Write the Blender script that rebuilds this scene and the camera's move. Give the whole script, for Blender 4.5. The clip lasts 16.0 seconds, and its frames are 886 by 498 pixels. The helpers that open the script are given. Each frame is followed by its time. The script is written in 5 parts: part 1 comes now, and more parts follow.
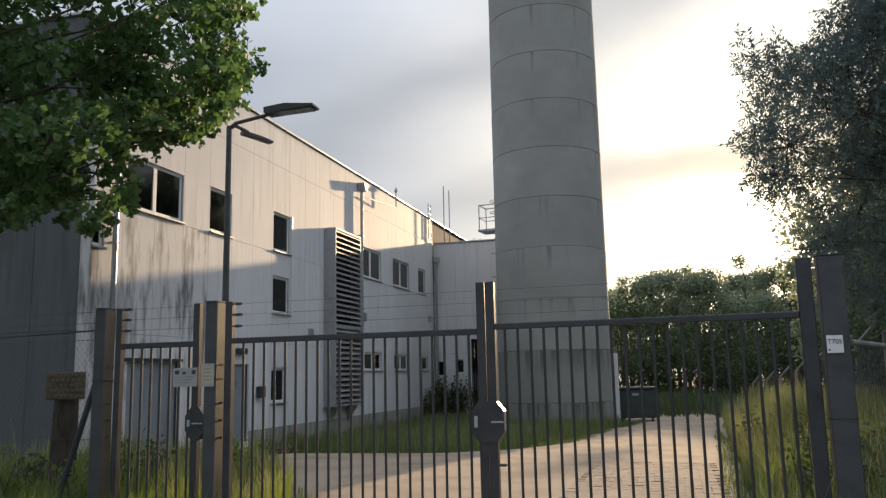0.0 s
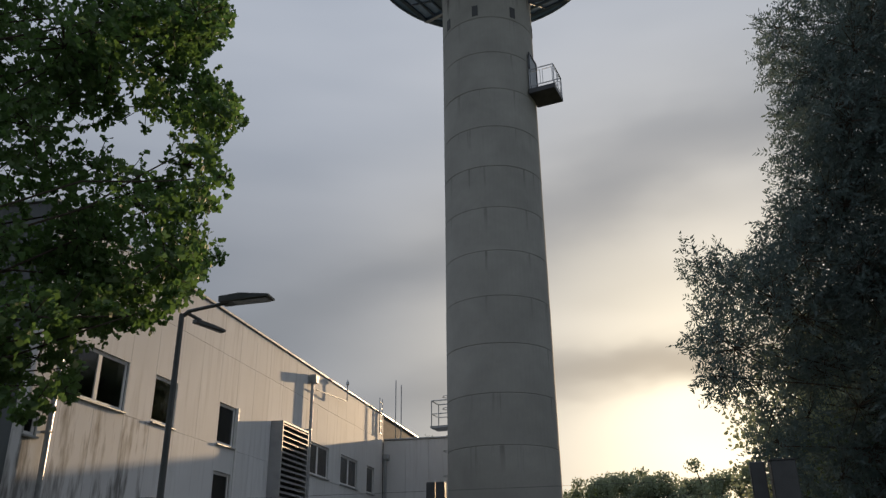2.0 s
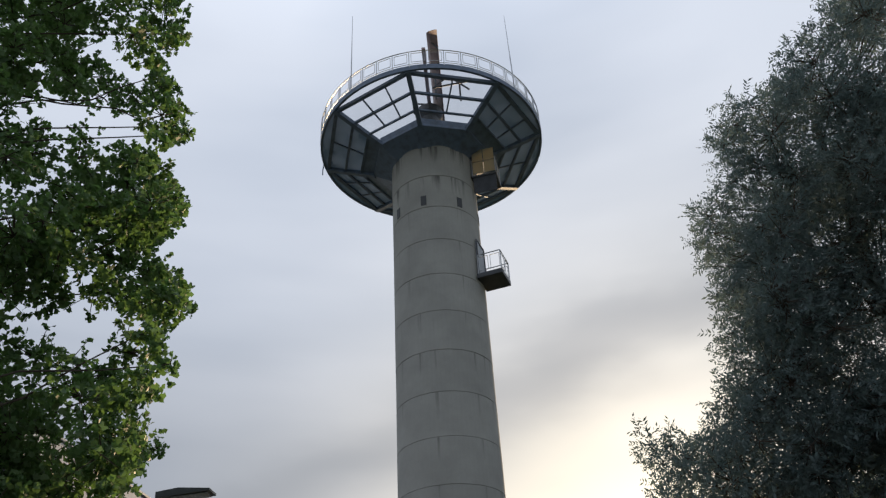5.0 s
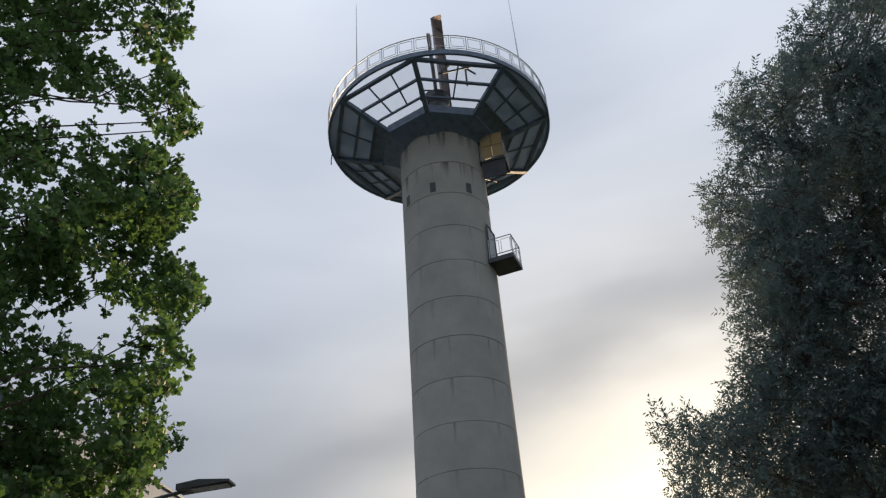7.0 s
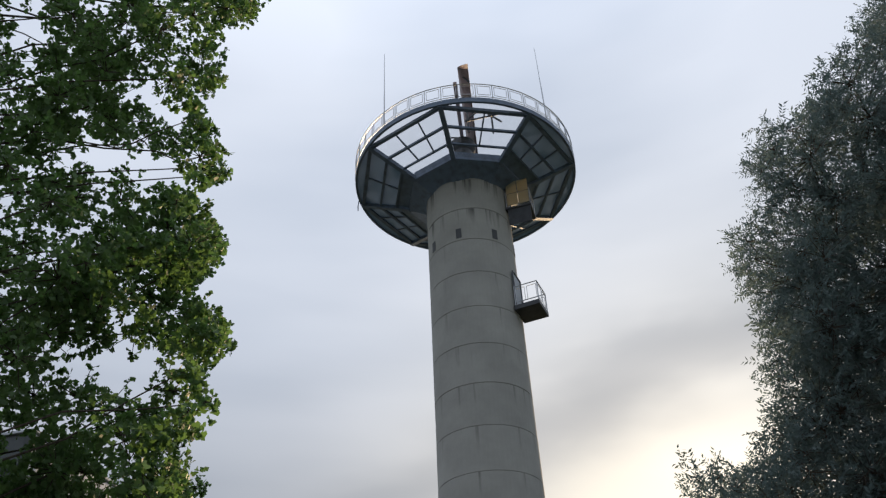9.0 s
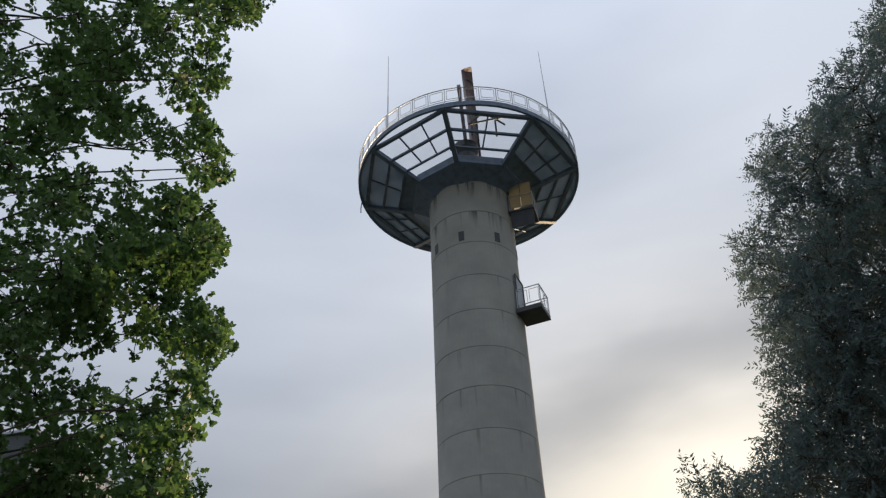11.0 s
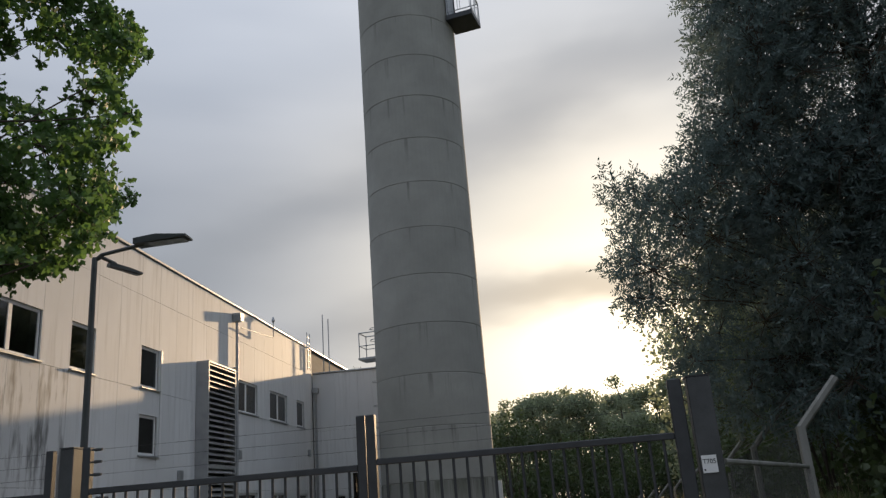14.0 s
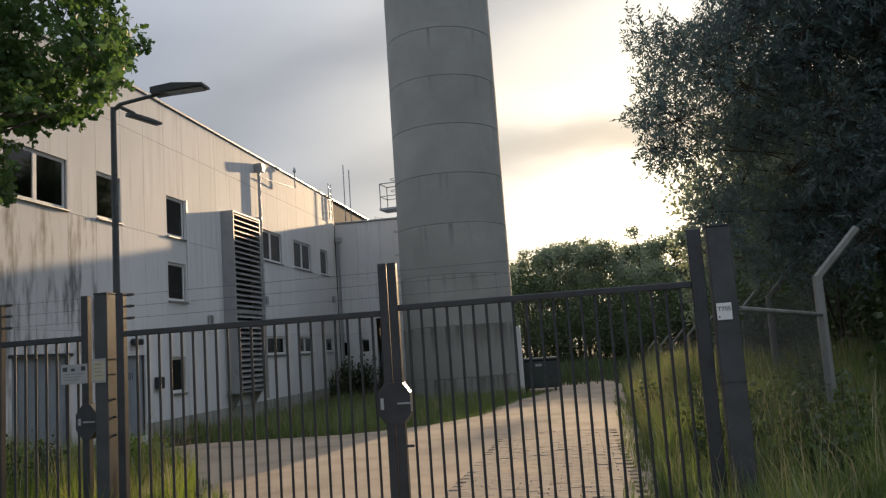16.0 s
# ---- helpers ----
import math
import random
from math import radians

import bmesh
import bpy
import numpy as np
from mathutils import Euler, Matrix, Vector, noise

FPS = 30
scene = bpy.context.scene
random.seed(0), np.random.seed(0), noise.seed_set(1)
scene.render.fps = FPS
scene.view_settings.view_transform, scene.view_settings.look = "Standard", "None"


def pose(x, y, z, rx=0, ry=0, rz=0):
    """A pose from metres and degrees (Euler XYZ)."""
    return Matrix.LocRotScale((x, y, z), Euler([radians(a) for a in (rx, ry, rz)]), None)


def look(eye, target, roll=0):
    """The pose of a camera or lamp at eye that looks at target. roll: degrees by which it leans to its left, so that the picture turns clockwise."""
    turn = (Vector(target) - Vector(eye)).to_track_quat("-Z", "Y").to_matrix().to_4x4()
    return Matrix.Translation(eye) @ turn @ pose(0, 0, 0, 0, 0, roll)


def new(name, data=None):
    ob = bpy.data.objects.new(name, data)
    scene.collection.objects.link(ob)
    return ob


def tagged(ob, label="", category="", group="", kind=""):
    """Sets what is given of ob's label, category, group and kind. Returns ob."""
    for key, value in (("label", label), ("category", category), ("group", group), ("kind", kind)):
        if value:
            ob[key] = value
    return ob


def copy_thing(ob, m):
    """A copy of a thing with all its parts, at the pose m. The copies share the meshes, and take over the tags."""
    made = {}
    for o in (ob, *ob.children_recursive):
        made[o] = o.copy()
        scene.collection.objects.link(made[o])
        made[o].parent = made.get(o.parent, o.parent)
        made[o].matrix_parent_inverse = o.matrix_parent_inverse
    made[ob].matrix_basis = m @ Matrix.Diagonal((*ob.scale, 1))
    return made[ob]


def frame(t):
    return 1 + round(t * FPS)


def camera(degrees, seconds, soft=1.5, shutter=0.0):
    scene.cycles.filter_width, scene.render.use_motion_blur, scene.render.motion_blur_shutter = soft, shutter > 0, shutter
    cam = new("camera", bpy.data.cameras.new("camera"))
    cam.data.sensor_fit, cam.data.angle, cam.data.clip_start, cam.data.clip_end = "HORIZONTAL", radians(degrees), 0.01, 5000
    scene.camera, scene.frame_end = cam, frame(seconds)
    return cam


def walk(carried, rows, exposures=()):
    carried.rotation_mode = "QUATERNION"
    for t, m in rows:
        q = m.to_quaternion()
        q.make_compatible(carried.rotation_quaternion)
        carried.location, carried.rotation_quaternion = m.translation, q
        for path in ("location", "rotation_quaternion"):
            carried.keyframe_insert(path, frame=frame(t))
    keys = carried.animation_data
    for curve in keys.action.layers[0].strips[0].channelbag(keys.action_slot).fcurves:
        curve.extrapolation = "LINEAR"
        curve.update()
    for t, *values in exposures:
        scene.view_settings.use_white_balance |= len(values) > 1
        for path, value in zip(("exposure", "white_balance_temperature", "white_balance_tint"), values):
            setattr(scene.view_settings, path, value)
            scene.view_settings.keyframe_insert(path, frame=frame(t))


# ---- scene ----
cam = camera(57.8, 16.0, soft=1.3, shutter=0.15)
# A hand-held camera that stands on one spot and tilts up the tower and down again.
EYE = 1.65
PATH = [
    (0.0, 0.000, 0.000, 98.92, 1.19, 16.09), (0.5, 0.000, 0.000, 102.60, 0.95, 15.30), (1.0, 0.000, 0.000, 105.31, 1.07, 15.00),
    (1.5, 0.000, 0.000, 108.45, 1.10, 14.06), (2.0, 0.000, 0.000, 112.67, 0.62, 12.54), (2.5, 0.000, 0.000, 117.49, 0.50, 11.29),
    (3.0, 0.000, 0.000, 122.54, 0.55, 10.08), (3.5, 0.000, 0.000, 125.62, 1.16, 9.56), (6.0, 0.000, 0.010, 125.30, 3.51, 10.67),
    (6.5, 0.000, 0.010, 124.86, 3.67, 11.03), (7.0, 0.000, 0.010, 124.76, 3.81, 11.40), (7.5, 0.000, 0.010, 125.30, 3.56, 11.71),
    (8.0, 0.000, 0.010, 126.44, 2.99, 12.14), (8.5, 0.003, 0.010, 127.92, 2.69, 12.63), (11.0, 0.018, 0.015, 128.31, 2.03, 12.58),
    (11.5, 0.021, 0.015, 127.16, 2.68, 12.25), (12.0, 0.024, 0.020, 123.96, 3.29, 11.49), (12.5, 0.027, 0.020, 120.12, 3.90, 10.60),
    (13.0, 0.028, 0.015, 115.83, 4.47, 9.74), (13.5, 0.031, 0.039, 111.26, 4.11, 8.64), (14.0, 0.045, 0.040, 107.55, 4.33, 8.05),
    (14.5, 0.053, 0.036, 104.17, 4.39, 7.79), (15.0, 0.063, 0.035, 100.93, 4.31, 7.91), (15.5, 0.069, 0.036, 98.57, 4.23, 8.55),
    (16.0, 0.072, 0.036, 97.04, 3.95, 9.47),
]
EXPOSURES = [(0.0, 0.44), (0.5, 0.18), (1.0, -0.15), (1.5, -0.28), (2.0, -0.42), (2.5, -0.33), (3.0, -0.08), (3.5, 0.02), (6.0, 0.10), (7.0, 0.08), (8.5, 0.18), (11.0, 0.03), (12.5, 0.02), (14.0, 0.0), (16.0, 0.18)]
walk(cam, [(t, pose(0, forth, EYE + up, rx, ry, rz)) for t, forth, up, rx, ry, rz in PATH], EXPOSURES)

# ---- sky and sun ----
SUN_AZ, SUN_EL = radians(7.3), radians(10.5)     # azimuth from +y towards +x
SUN_DIR = Vector((math.sin(SUN_AZ) * math.cos(SUN_EL), math.cos(SUN_AZ) * math.cos(SUN_EL), math.sin(SUN_EL)))


class Nodes:
    """Short calls for a node tree."""

    def __init__(self, tree):
        self.tree = tree
        tree.nodes.clear()

    def add(self, kind, **inputs):
        node = self.tree.nodes.new(kind)
        for key, value in inputs.items():
            if key.startswith("_"):
                continue
            self.put(node, key, value)
        return node

    def put(self, node, key, value):
        socket = node.inputs[int(key[1:])] if key[0] == "i" and key[1:].isdigit() else node.inputs[key.replace("_", " ")]
        if isinstance(value, bpy.types.NodeSocket):
            self.tree.links.new(value, socket)
        else:
            socket.default_value = value

    def math(self, operation, a, b=0.0, clamp=False):
        node = self.add("ShaderNodeMath")
        node.operation, node.use_clamp = operation, clamp
        self.put(node, "i0", a), self.put(node, "i1", b)
        return node.outputs[0]

    def mix(self, factor, a, b, blend="MIX"):
        node = self.add("ShaderNodeMix")
        node.data_type, node.blend_type = "RGBA", blend
        self.put(node, "i0", factor), self.put(node, "i6", a), self.put(node, "i7", b)
        return node.outputs[2]

    def ramp(self, value, stops):
        node = self.add("ShaderNodeValToRGB")
        self.put(node, "i0", value)
        e = node.color_ramp.elements
        while len(e) < len(stops):
            e.new(0.5)
        for el, (p, c) in zip(e, stops):
            el.position, el.color = p, (c if len(c) == 4 else (*c, 1)) if isinstance(c, tuple) else (c, c, c, 1)
        return node.outputs[0]

    def noise(self, vector, scale, detail=4.0, rough=0.55):
        node = self.add("ShaderNodeTexNoise", Vector=vector, Scale=scale, Detail=detail, Roughness=rough)
        return node.outputs[0]

    def mapped(self, vector, scale=(1, 1, 1), rot=(0, 0, 0)):
        node = self.add("ShaderNodeMapping", Vector=vector)
        node.inputs["Scale"].default_value, node.inputs["Rotation"].default_value = scale, rot
        return node.outputs[0]


world = bpy.data.worlds.new("evening_sky")
scene.world = world
world.use_nodes = True
n = Nodes(world.node_tree)
way = n.add("ShaderNodeTexCoord").outputs["Generated"]
sky = n.add("ShaderNodeTexSky")
sky.sky_type, sky.sun_disc, sky.sun_elevation, sky.sun_rotation = "NISHITA", False, SUN_EL, SUN_AZ
sky.air_density, sky.dust_density, sky.ozone_density = 1.0, 2.0, 1.0
clear = n.mix(1.0, sky.outputs[0], (0.09, 0.09, 0.09, 1), "MULTIPLY")
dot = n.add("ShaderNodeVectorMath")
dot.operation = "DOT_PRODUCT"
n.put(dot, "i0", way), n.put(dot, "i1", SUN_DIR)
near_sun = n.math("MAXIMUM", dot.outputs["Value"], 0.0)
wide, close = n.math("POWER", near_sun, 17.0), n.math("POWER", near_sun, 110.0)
split = n.add("ShaderNodeSeparateXYZ", Vector=way).outputs
height = split["Z"]
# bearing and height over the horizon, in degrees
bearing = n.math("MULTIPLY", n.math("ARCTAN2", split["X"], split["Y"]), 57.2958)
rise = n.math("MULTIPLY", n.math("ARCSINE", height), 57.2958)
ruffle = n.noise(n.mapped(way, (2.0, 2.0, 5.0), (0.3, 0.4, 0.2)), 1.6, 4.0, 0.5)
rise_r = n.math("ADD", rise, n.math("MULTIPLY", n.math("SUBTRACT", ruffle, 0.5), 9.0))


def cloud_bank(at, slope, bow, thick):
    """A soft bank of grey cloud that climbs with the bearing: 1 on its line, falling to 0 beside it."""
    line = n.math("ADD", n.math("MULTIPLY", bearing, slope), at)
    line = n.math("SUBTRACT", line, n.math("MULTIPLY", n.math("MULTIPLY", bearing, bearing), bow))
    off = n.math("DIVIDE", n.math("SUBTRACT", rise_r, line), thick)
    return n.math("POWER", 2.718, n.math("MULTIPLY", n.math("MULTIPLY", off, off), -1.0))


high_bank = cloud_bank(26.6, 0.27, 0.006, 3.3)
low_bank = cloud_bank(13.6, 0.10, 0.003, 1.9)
# thin high cloud: broad soft veils, brighter overhead, lit through round the sun
veil = n.noise(n.mapped(way, (1.0, 1.0, 2.2), (0.2, 0.55, 0.1)), 1.7, 3.0, 0.45)
streak = n.noise(n.mapped(way, (0.9, 0.9, 4.6), (0.15, 0.42, 0.3)), 2.3, 3.0, 0.45)
veil = n.math("ADD", n.math("MULTIPLY", veil, 0.62), n.math("MULTIPLY", streak, 0.38))
shade = n.ramp(veil, [(0.38, 0.0), (0.57, 1.0)])
band = n.noise(n.mapped(way, (1.2, 1.2, 5.0), (0.45, 0.42, 0.2)), 1.9, 2.0, 0.4)
gap_ = n.ramp(band, [(0.36, 0.0), (0.62, 1.0)])
lift = n.ramp(height, [(0.0, 0.56), (0.24, 0.50), (0.37, 0.54), (0.52, 0.79), (0.75, 0.93), (1.0, 1.5)])
grey = n.mix(1.0, n.mix(shade, (0.60, 0.67, 0.80, 1), (0.78, 0.84, 0.96, 1)), lift, "MULTIPLY")
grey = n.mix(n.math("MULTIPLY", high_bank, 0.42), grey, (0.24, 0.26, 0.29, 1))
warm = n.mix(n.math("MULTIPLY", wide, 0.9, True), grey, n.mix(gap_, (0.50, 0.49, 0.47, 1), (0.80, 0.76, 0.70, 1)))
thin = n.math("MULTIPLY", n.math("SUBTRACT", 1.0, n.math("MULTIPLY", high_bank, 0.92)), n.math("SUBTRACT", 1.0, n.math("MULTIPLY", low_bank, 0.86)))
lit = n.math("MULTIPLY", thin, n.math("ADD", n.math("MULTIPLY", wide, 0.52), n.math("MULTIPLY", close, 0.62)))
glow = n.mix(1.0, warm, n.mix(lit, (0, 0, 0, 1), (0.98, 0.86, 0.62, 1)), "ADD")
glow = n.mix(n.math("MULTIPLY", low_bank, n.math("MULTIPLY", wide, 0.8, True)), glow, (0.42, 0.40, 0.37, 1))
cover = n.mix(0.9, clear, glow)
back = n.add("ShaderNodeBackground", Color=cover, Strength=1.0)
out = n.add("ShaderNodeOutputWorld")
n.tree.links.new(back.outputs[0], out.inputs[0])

sun = new("sun", bpy.data.lights.new("sun", "SUN"))
sun.data.energy, sun.data.angle, sun.data.color = 4.2, radians(0.8), (1.0, 0.70, 0.41)
sun.matrix_world = look(SUN_DIR * 100, (0, 0, 0))

# ---- materials ----


def material(name, base, rough=0.6, metal=0.0, vary=0.25, scale=6.0, fine=60.0, bump=0.15, dark=None, stretch=(1, 1, 1), random_piece=0.0, spec=0.5):
    """A painted, cast or earthy surface: two scales of variation in tone, roughness and relief."""
    m = bpy.data.materials.new(name)
    m.use_nodes = True
    k = Nodes(m.node_tree)
    where = k.mapped(k.add("ShaderNodeTexCoord").outputs["Object"], stretch)
    big, small = k.noise(where, scale, 5.0), k.noise(where, fine, 3.0)
    dark = dark or tuple(c * (1 - vary * 1.6) for c in base)
    lite = tuple(min(1, c * (1 + vary * 0.5)) for c in base)
    tone = k.ramp(big, [(0.3, dark), (0.55, base), (0.8, lite)])
    tone = k.mix(0.35, tone, k.mix(small, (*dark, 1), (*lite, 1)))
    if random_piece:
        r = k.add("ShaderNodeObjectInfo").outputs["Random"]
        tone = k.mix(1.0, tone, k.ramp(r, [(0.0, 1 - random_piece), (1.0, 1.0)]), "MULTIPLY")
    shader = k.add("ShaderNodeBsdfPrincipled", Base_Color=tone, Metallic=metal)
    shader.inputs["Specular IOR Level"].default_value = spec
    k.put(shader, "Roughness", k.math("ADD", k.math("MULTIPLY", small, 0.25), rough - 0.12))
    relief = k.add("ShaderNodeBump", Strength=bump, Distance=0.02)
    k.put(relief, "Height", k.math("ADD", small, big))
    k.put(shader, "Normal", relief.outputs[0])
    end = k.add("ShaderNodeOutputMaterial")
    k.tree.links.new(shader.outputs[0], end.inputs[0])
    return m


def streaked(name, base, stain, amount=0.5, low=0.5, high=0.72, z_scale=0.25, rough=0.65, random_piece=0.06, bump=0.12, side=3.2):
    """Wall paint or concrete with rain streaks that run down it, and cloudy weathering."""
    m = bpy.data.materials.new(name)
    m.use_nodes = True
    k = Nodes(m.node_tree)
    co = k.add("ShaderNodeTexCoord").outputs["Object"]
    runs = k.noise(k.mapped(co, (side, side, z_scale)), 1.6, 6.0, 0.62)
    cloud = k.noise(co, 0.42, 4.0, 0.55)
    grain = k.noise(co, 55.0, 3.0)
    mask = k.ramp(k.math("MULTIPLY", runs, k.math("ADD", k.math("MULTIPLY", cloud, 1.1), 0.45)), [(low, 0.0), (high, 1.0)])
    tone = k.mix(k.math("MULTIPLY", mask, amount), (*base, 1), (*stain, 1))
    tone = k.mix(1.0, tone, k.ramp(cloud, [(0.3, 0.86), (0.7, 1.0)]), "MULTIPLY")
    tone = k.mix(1.0, tone, k.ramp(grain, [(0.3, 0.93), (0.7, 1.0)]), "MULTIPLY")
    r = k.add("ShaderNodeObjectInfo").outputs["Random"]
    tone = k.mix(1.0, tone, k.ramp(r, [(0.0, 1 - random_piece), (1.0, 1.0)]), "MULTIPLY")
    shader = k.add("ShaderNodeBsdfPrincipled", Base_Color=tone)
    k.put(shader, "Roughness", k.math("ADD", k.math("MULTIPLY", grain, 0.2), rough - 0.1))
    relief = k.add("ShaderNodeBump", Strength=bump, Distance=0.01)
    k.put(relief, "Height", k.math("ADD", grain, cloud))
    k.put(shader, "Normal", relief.outputs[0])
    end = k.add("ShaderNodeOutputMaterial")
    k.tree.links.new(shader.outputs[0], end.inputs[0])
    return m


def tower_concrete(name, base, stain, runs_at, strength):
    """Weathered cast concrete: cloudy tone, fine grain, and dirty runs that hang from each ring joint."""
    m = bpy.data.materials.new(name)
    m.use_nodes = True
    k = Nodes(m.node_tree)
    co = k.add("ShaderNodeTexCoord").outputs["Object"]
    up_ = k.add("ShaderNodeSeparateXYZ", Vector=co).outputs["Z"]
    along = k.math("FRACT", k.math("DIVIDE", k.math("SUBTRACT", up_, 0.5), 1.985))
    columns = k.noise(k.mapped(co, (1.6, 1.6, 0.05)), 1.9, 5.0, 0.6)
    ragged = k.noise(k.mapped(co, (5.0, 5.0, 0.7)), 2.0, 4.0, 0.6)
    cloud, grain = k.noise(co, 0.55, 5.0, 0.6), k.noise(co, 45.0, 3.0)
    hang = k.math("ADD", k.math("MULTIPLY", along, 0.55), k.math("MULTIPLY", ragged, 0.35))
    mask = k.math("MULTIPLY", k.ramp(columns, [(runs_at, 0.0), (runs_at + 0.10, 1.0)]), k.ramp(hang, [(0.42, 0.0), (0.72, 1.0)]))
    tone = k.mix(k.math("MULTIPLY", mask, strength), (*base, 1), (*stain, 1))
    tone = k.mix(1.0, tone, k.ramp(cloud, [(0.28, 0.74), (0.72, 1.0)]), "MULTIPLY")
    tone = k.mix(1.0, tone, k.ramp(grain, [(0.3, 0.90), (0.7, 1.0)]), "MULTIPLY")
    r = k.add("ShaderNodeObjectInfo").outputs["Random"]
    tone = k.mix(1.0, tone, k.ramp(r, [(0.0, 0.90), (1.0, 1.0)]), "MULTIPLY")
    shader = k.add("ShaderNodeBsdfPrincipled", Base_Color=tone, Roughness=0.85)
    relief = k.add("ShaderNodeBump", Strength=0.35, Distance=0.01)
    k.put(relief, "Height", k.math("ADD", grain, cloud))
    k.put(shader, "Normal", relief.outputs[0])
    end = k.add("ShaderNodeOutputMaterial")
    k.tree.links.new(shader.outputs[0], end.inputs[0])
    return m


def leafy(name, a, b, through_light=0.45, tint=(0.25, 0.36, 0.04), rough=0.55):
    """Leaves: each its own green, glossy above and letting light through."""
    m = bpy.data.materials.new(name)
    m.use_nodes = True
    k = Nodes(m.node_tree)
    r = k.add("ShaderNodeNewGeometry").outputs["Random Per Island"]
    tone = k.mix(r, (*a, 1), (*b, 1))
    top = k.add("ShaderNodeBsdfPrincipled", Base_Color=tone, Roughness=rough)
    lit = k.add("ShaderNodeBsdfTranslucent", Color=k.mix(r, (*tint, 1), (*[c * 0.6 for c in tint], 1)))
    both = k.add("ShaderNodeMixShader", Fac=through_light)
    k.tree.links.new(top.outputs[0], both.inputs[1]), k.tree.links.new(lit.outputs[0], both.inputs[2])
    end = k.add("ShaderNodeOutputMaterial")
    k.tree.links.new(both.outputs[0], end.inputs[0])
    return m


def glass(name, tone=(0.6, 0.65, 0.68)):
    m = bpy.data.materials.new(name)
    m.use_nodes = True
    k = Nodes(m.node_tree)
    wave = k.noise(k.add("ShaderNodeTexCoord").outputs["Object"], 1.3, 2.0)
    relief = k.add("ShaderNodeBump", Strength=0.05, Distance=0.02)
    k.put(relief, "Height", wave)
    shader = k.add("ShaderNodeBsdfPrincipled", Base_Color=(*tone, 1), Roughness=0.03, IOR=1.5)
    shader.inputs["Transmission Weight"].default_value = 1.0
    k.put(shader, "Normal", relief.outputs[0])
    end = k.add("ShaderNodeOutputMaterial")
    k.tree.links.new(shader.outputs[0], end.inputs[0])
    return m


def meshwork(name, tone, open_part):
    """Fine perforated sheet or wire mesh, too fine to tell its holes apart: part of the light passes."""
    m = bpy.data.materials.new(name)
    m.use_nodes = True
    k = Nodes(m.node_tree)
    patch = k.noise(k.add("ShaderNodeTexCoord").outputs["Object"], 1.4, 3.0)
    solid = k.add("ShaderNodeBsdfPrincipled", Base_Color=(*tone, 1), Roughness=0.55, Metallic=0.2)
    gap = k.add("ShaderNodeBsdfTransparent")
    both = k.add("ShaderNodeMixShader", Fac=k.math("ADD", k.math("MULTIPLY", patch, 0.12), 1 - open_part - 0.06, True))
    k.tree.links.new(gap.outputs[0], both.inputs[1]), k.tree.links.new(solid.outputs[0], both.inputs[2])
    end = k.add("ShaderNodeOutputMaterial")
    k.tree.links.new(both.outputs[0], end.inputs[0])
    return m


M_PANEL = streaked("white_wall_panel", (0.77, 0.79, 0.81), (0.16, 0.16, 0.15), 0.28, 0.50, 0.80)
M_PANEL_DIRTY = streaked("dirty_white_wall_panel", (0.74, 0.76, 0.78), (0.07, 0.07, 0.07), 0.80, 0.47, 0.66, 0.42, side=2.4)
# gable turned from the sun: its shade is put into this dark base
M_PANEL_SIDE = streaked("shaded_wall_panel", (0.105, 0.120, 0.130), (0.045, 0.05, 0.045), 0.6, 0.45, 0.7)
M_CORE = material("dark_wall_core", (0.10, 0.10, 0.105), 0.8, vary=0.2)
M_CONCRETE = tower_concrete("tower_concrete", (0.385, 0.39, 0.365), (0.10, 0.10, 0.09), 0.59, 0.62)
M_CONCRETE_TOP = tower_concrete("tower_head_concrete", (0.39, 0.395, 0.365), (0.05, 0.05, 0.05), 0.52, 0.92)
M_CONCRETE_FOOT = tower_concrete("mossy_tower_concrete", (0.34, 0.345, 0.32), (0.09, 0.10, 0.065), 0.48, 0.75)
M_BASE = streaked("render_base", (0.42, 0.42, 0.39), (0.12, 0.13, 0.09), 0.8, 0.4, 0.66)
M_WHITE = material("white_frame_plastic", (0.72, 0.73, 0.74), 0.4, vary=0.08)
M_GLASS = glass("window_glass", (0.10, 0.12, 0.13))
M_STEEL = material("dark_steel", (0.055, 0.060, 0.068), 0.5, 0.3, 0.3, 3.0, 90.0, 0.1)
M_GATE = material("anthracite_gate_paint", (0.045, 0.048, 0.053), 0.42, 0.25, 0.3, 5.0, 80.0, 0.08)
M_POST = material("grey_gate_post", (0.062, 0.066, 0.070), 0.5, 0.15, 0.35, 4.0, 70.0, 0.1)
M_ZINC = material("galvanised_steel", (0.42, 0.44, 0.46), 0.42, 0.75, 0.2, 8.0, 60.0, 0.06)
M_ALU = material("louvre_aluminium", (0.40, 0.41, 0.42), 0.5, 0.55, 0.15, 3.0, 50.0, 0.06)
# dark steel raised towards blue, so that its colour carries the haze
M_DECK = material("hazed_deck_steel", (0.115, 0.165, 0.245), 0.55, 0.1, 0.3, 3.0, 60.0, 0.1)
M_MESH_OPEN = meshwork("open_grating", (0.20, 0.23, 0.27), 0.80)
M_MESH_DENSE = meshwork("dense_perforated_sheet", (0.16, 0.27, 0.45), 0.03)
M_CHAIN = material("chain_link_wire", (0.07, 0.075, 0.075), 0.5, 0.5, 0.3)
M_OLDPOST = streaked("old_concrete_post", (0.24, 0.24, 0.225), (0.11, 0.115, 0.09), 0.7, 0.4, 0.66)
M_RED = material("faded_red_antenna", (0.42, 0.32, 0.32), 0.6, vary=0.4, scale=2.5)
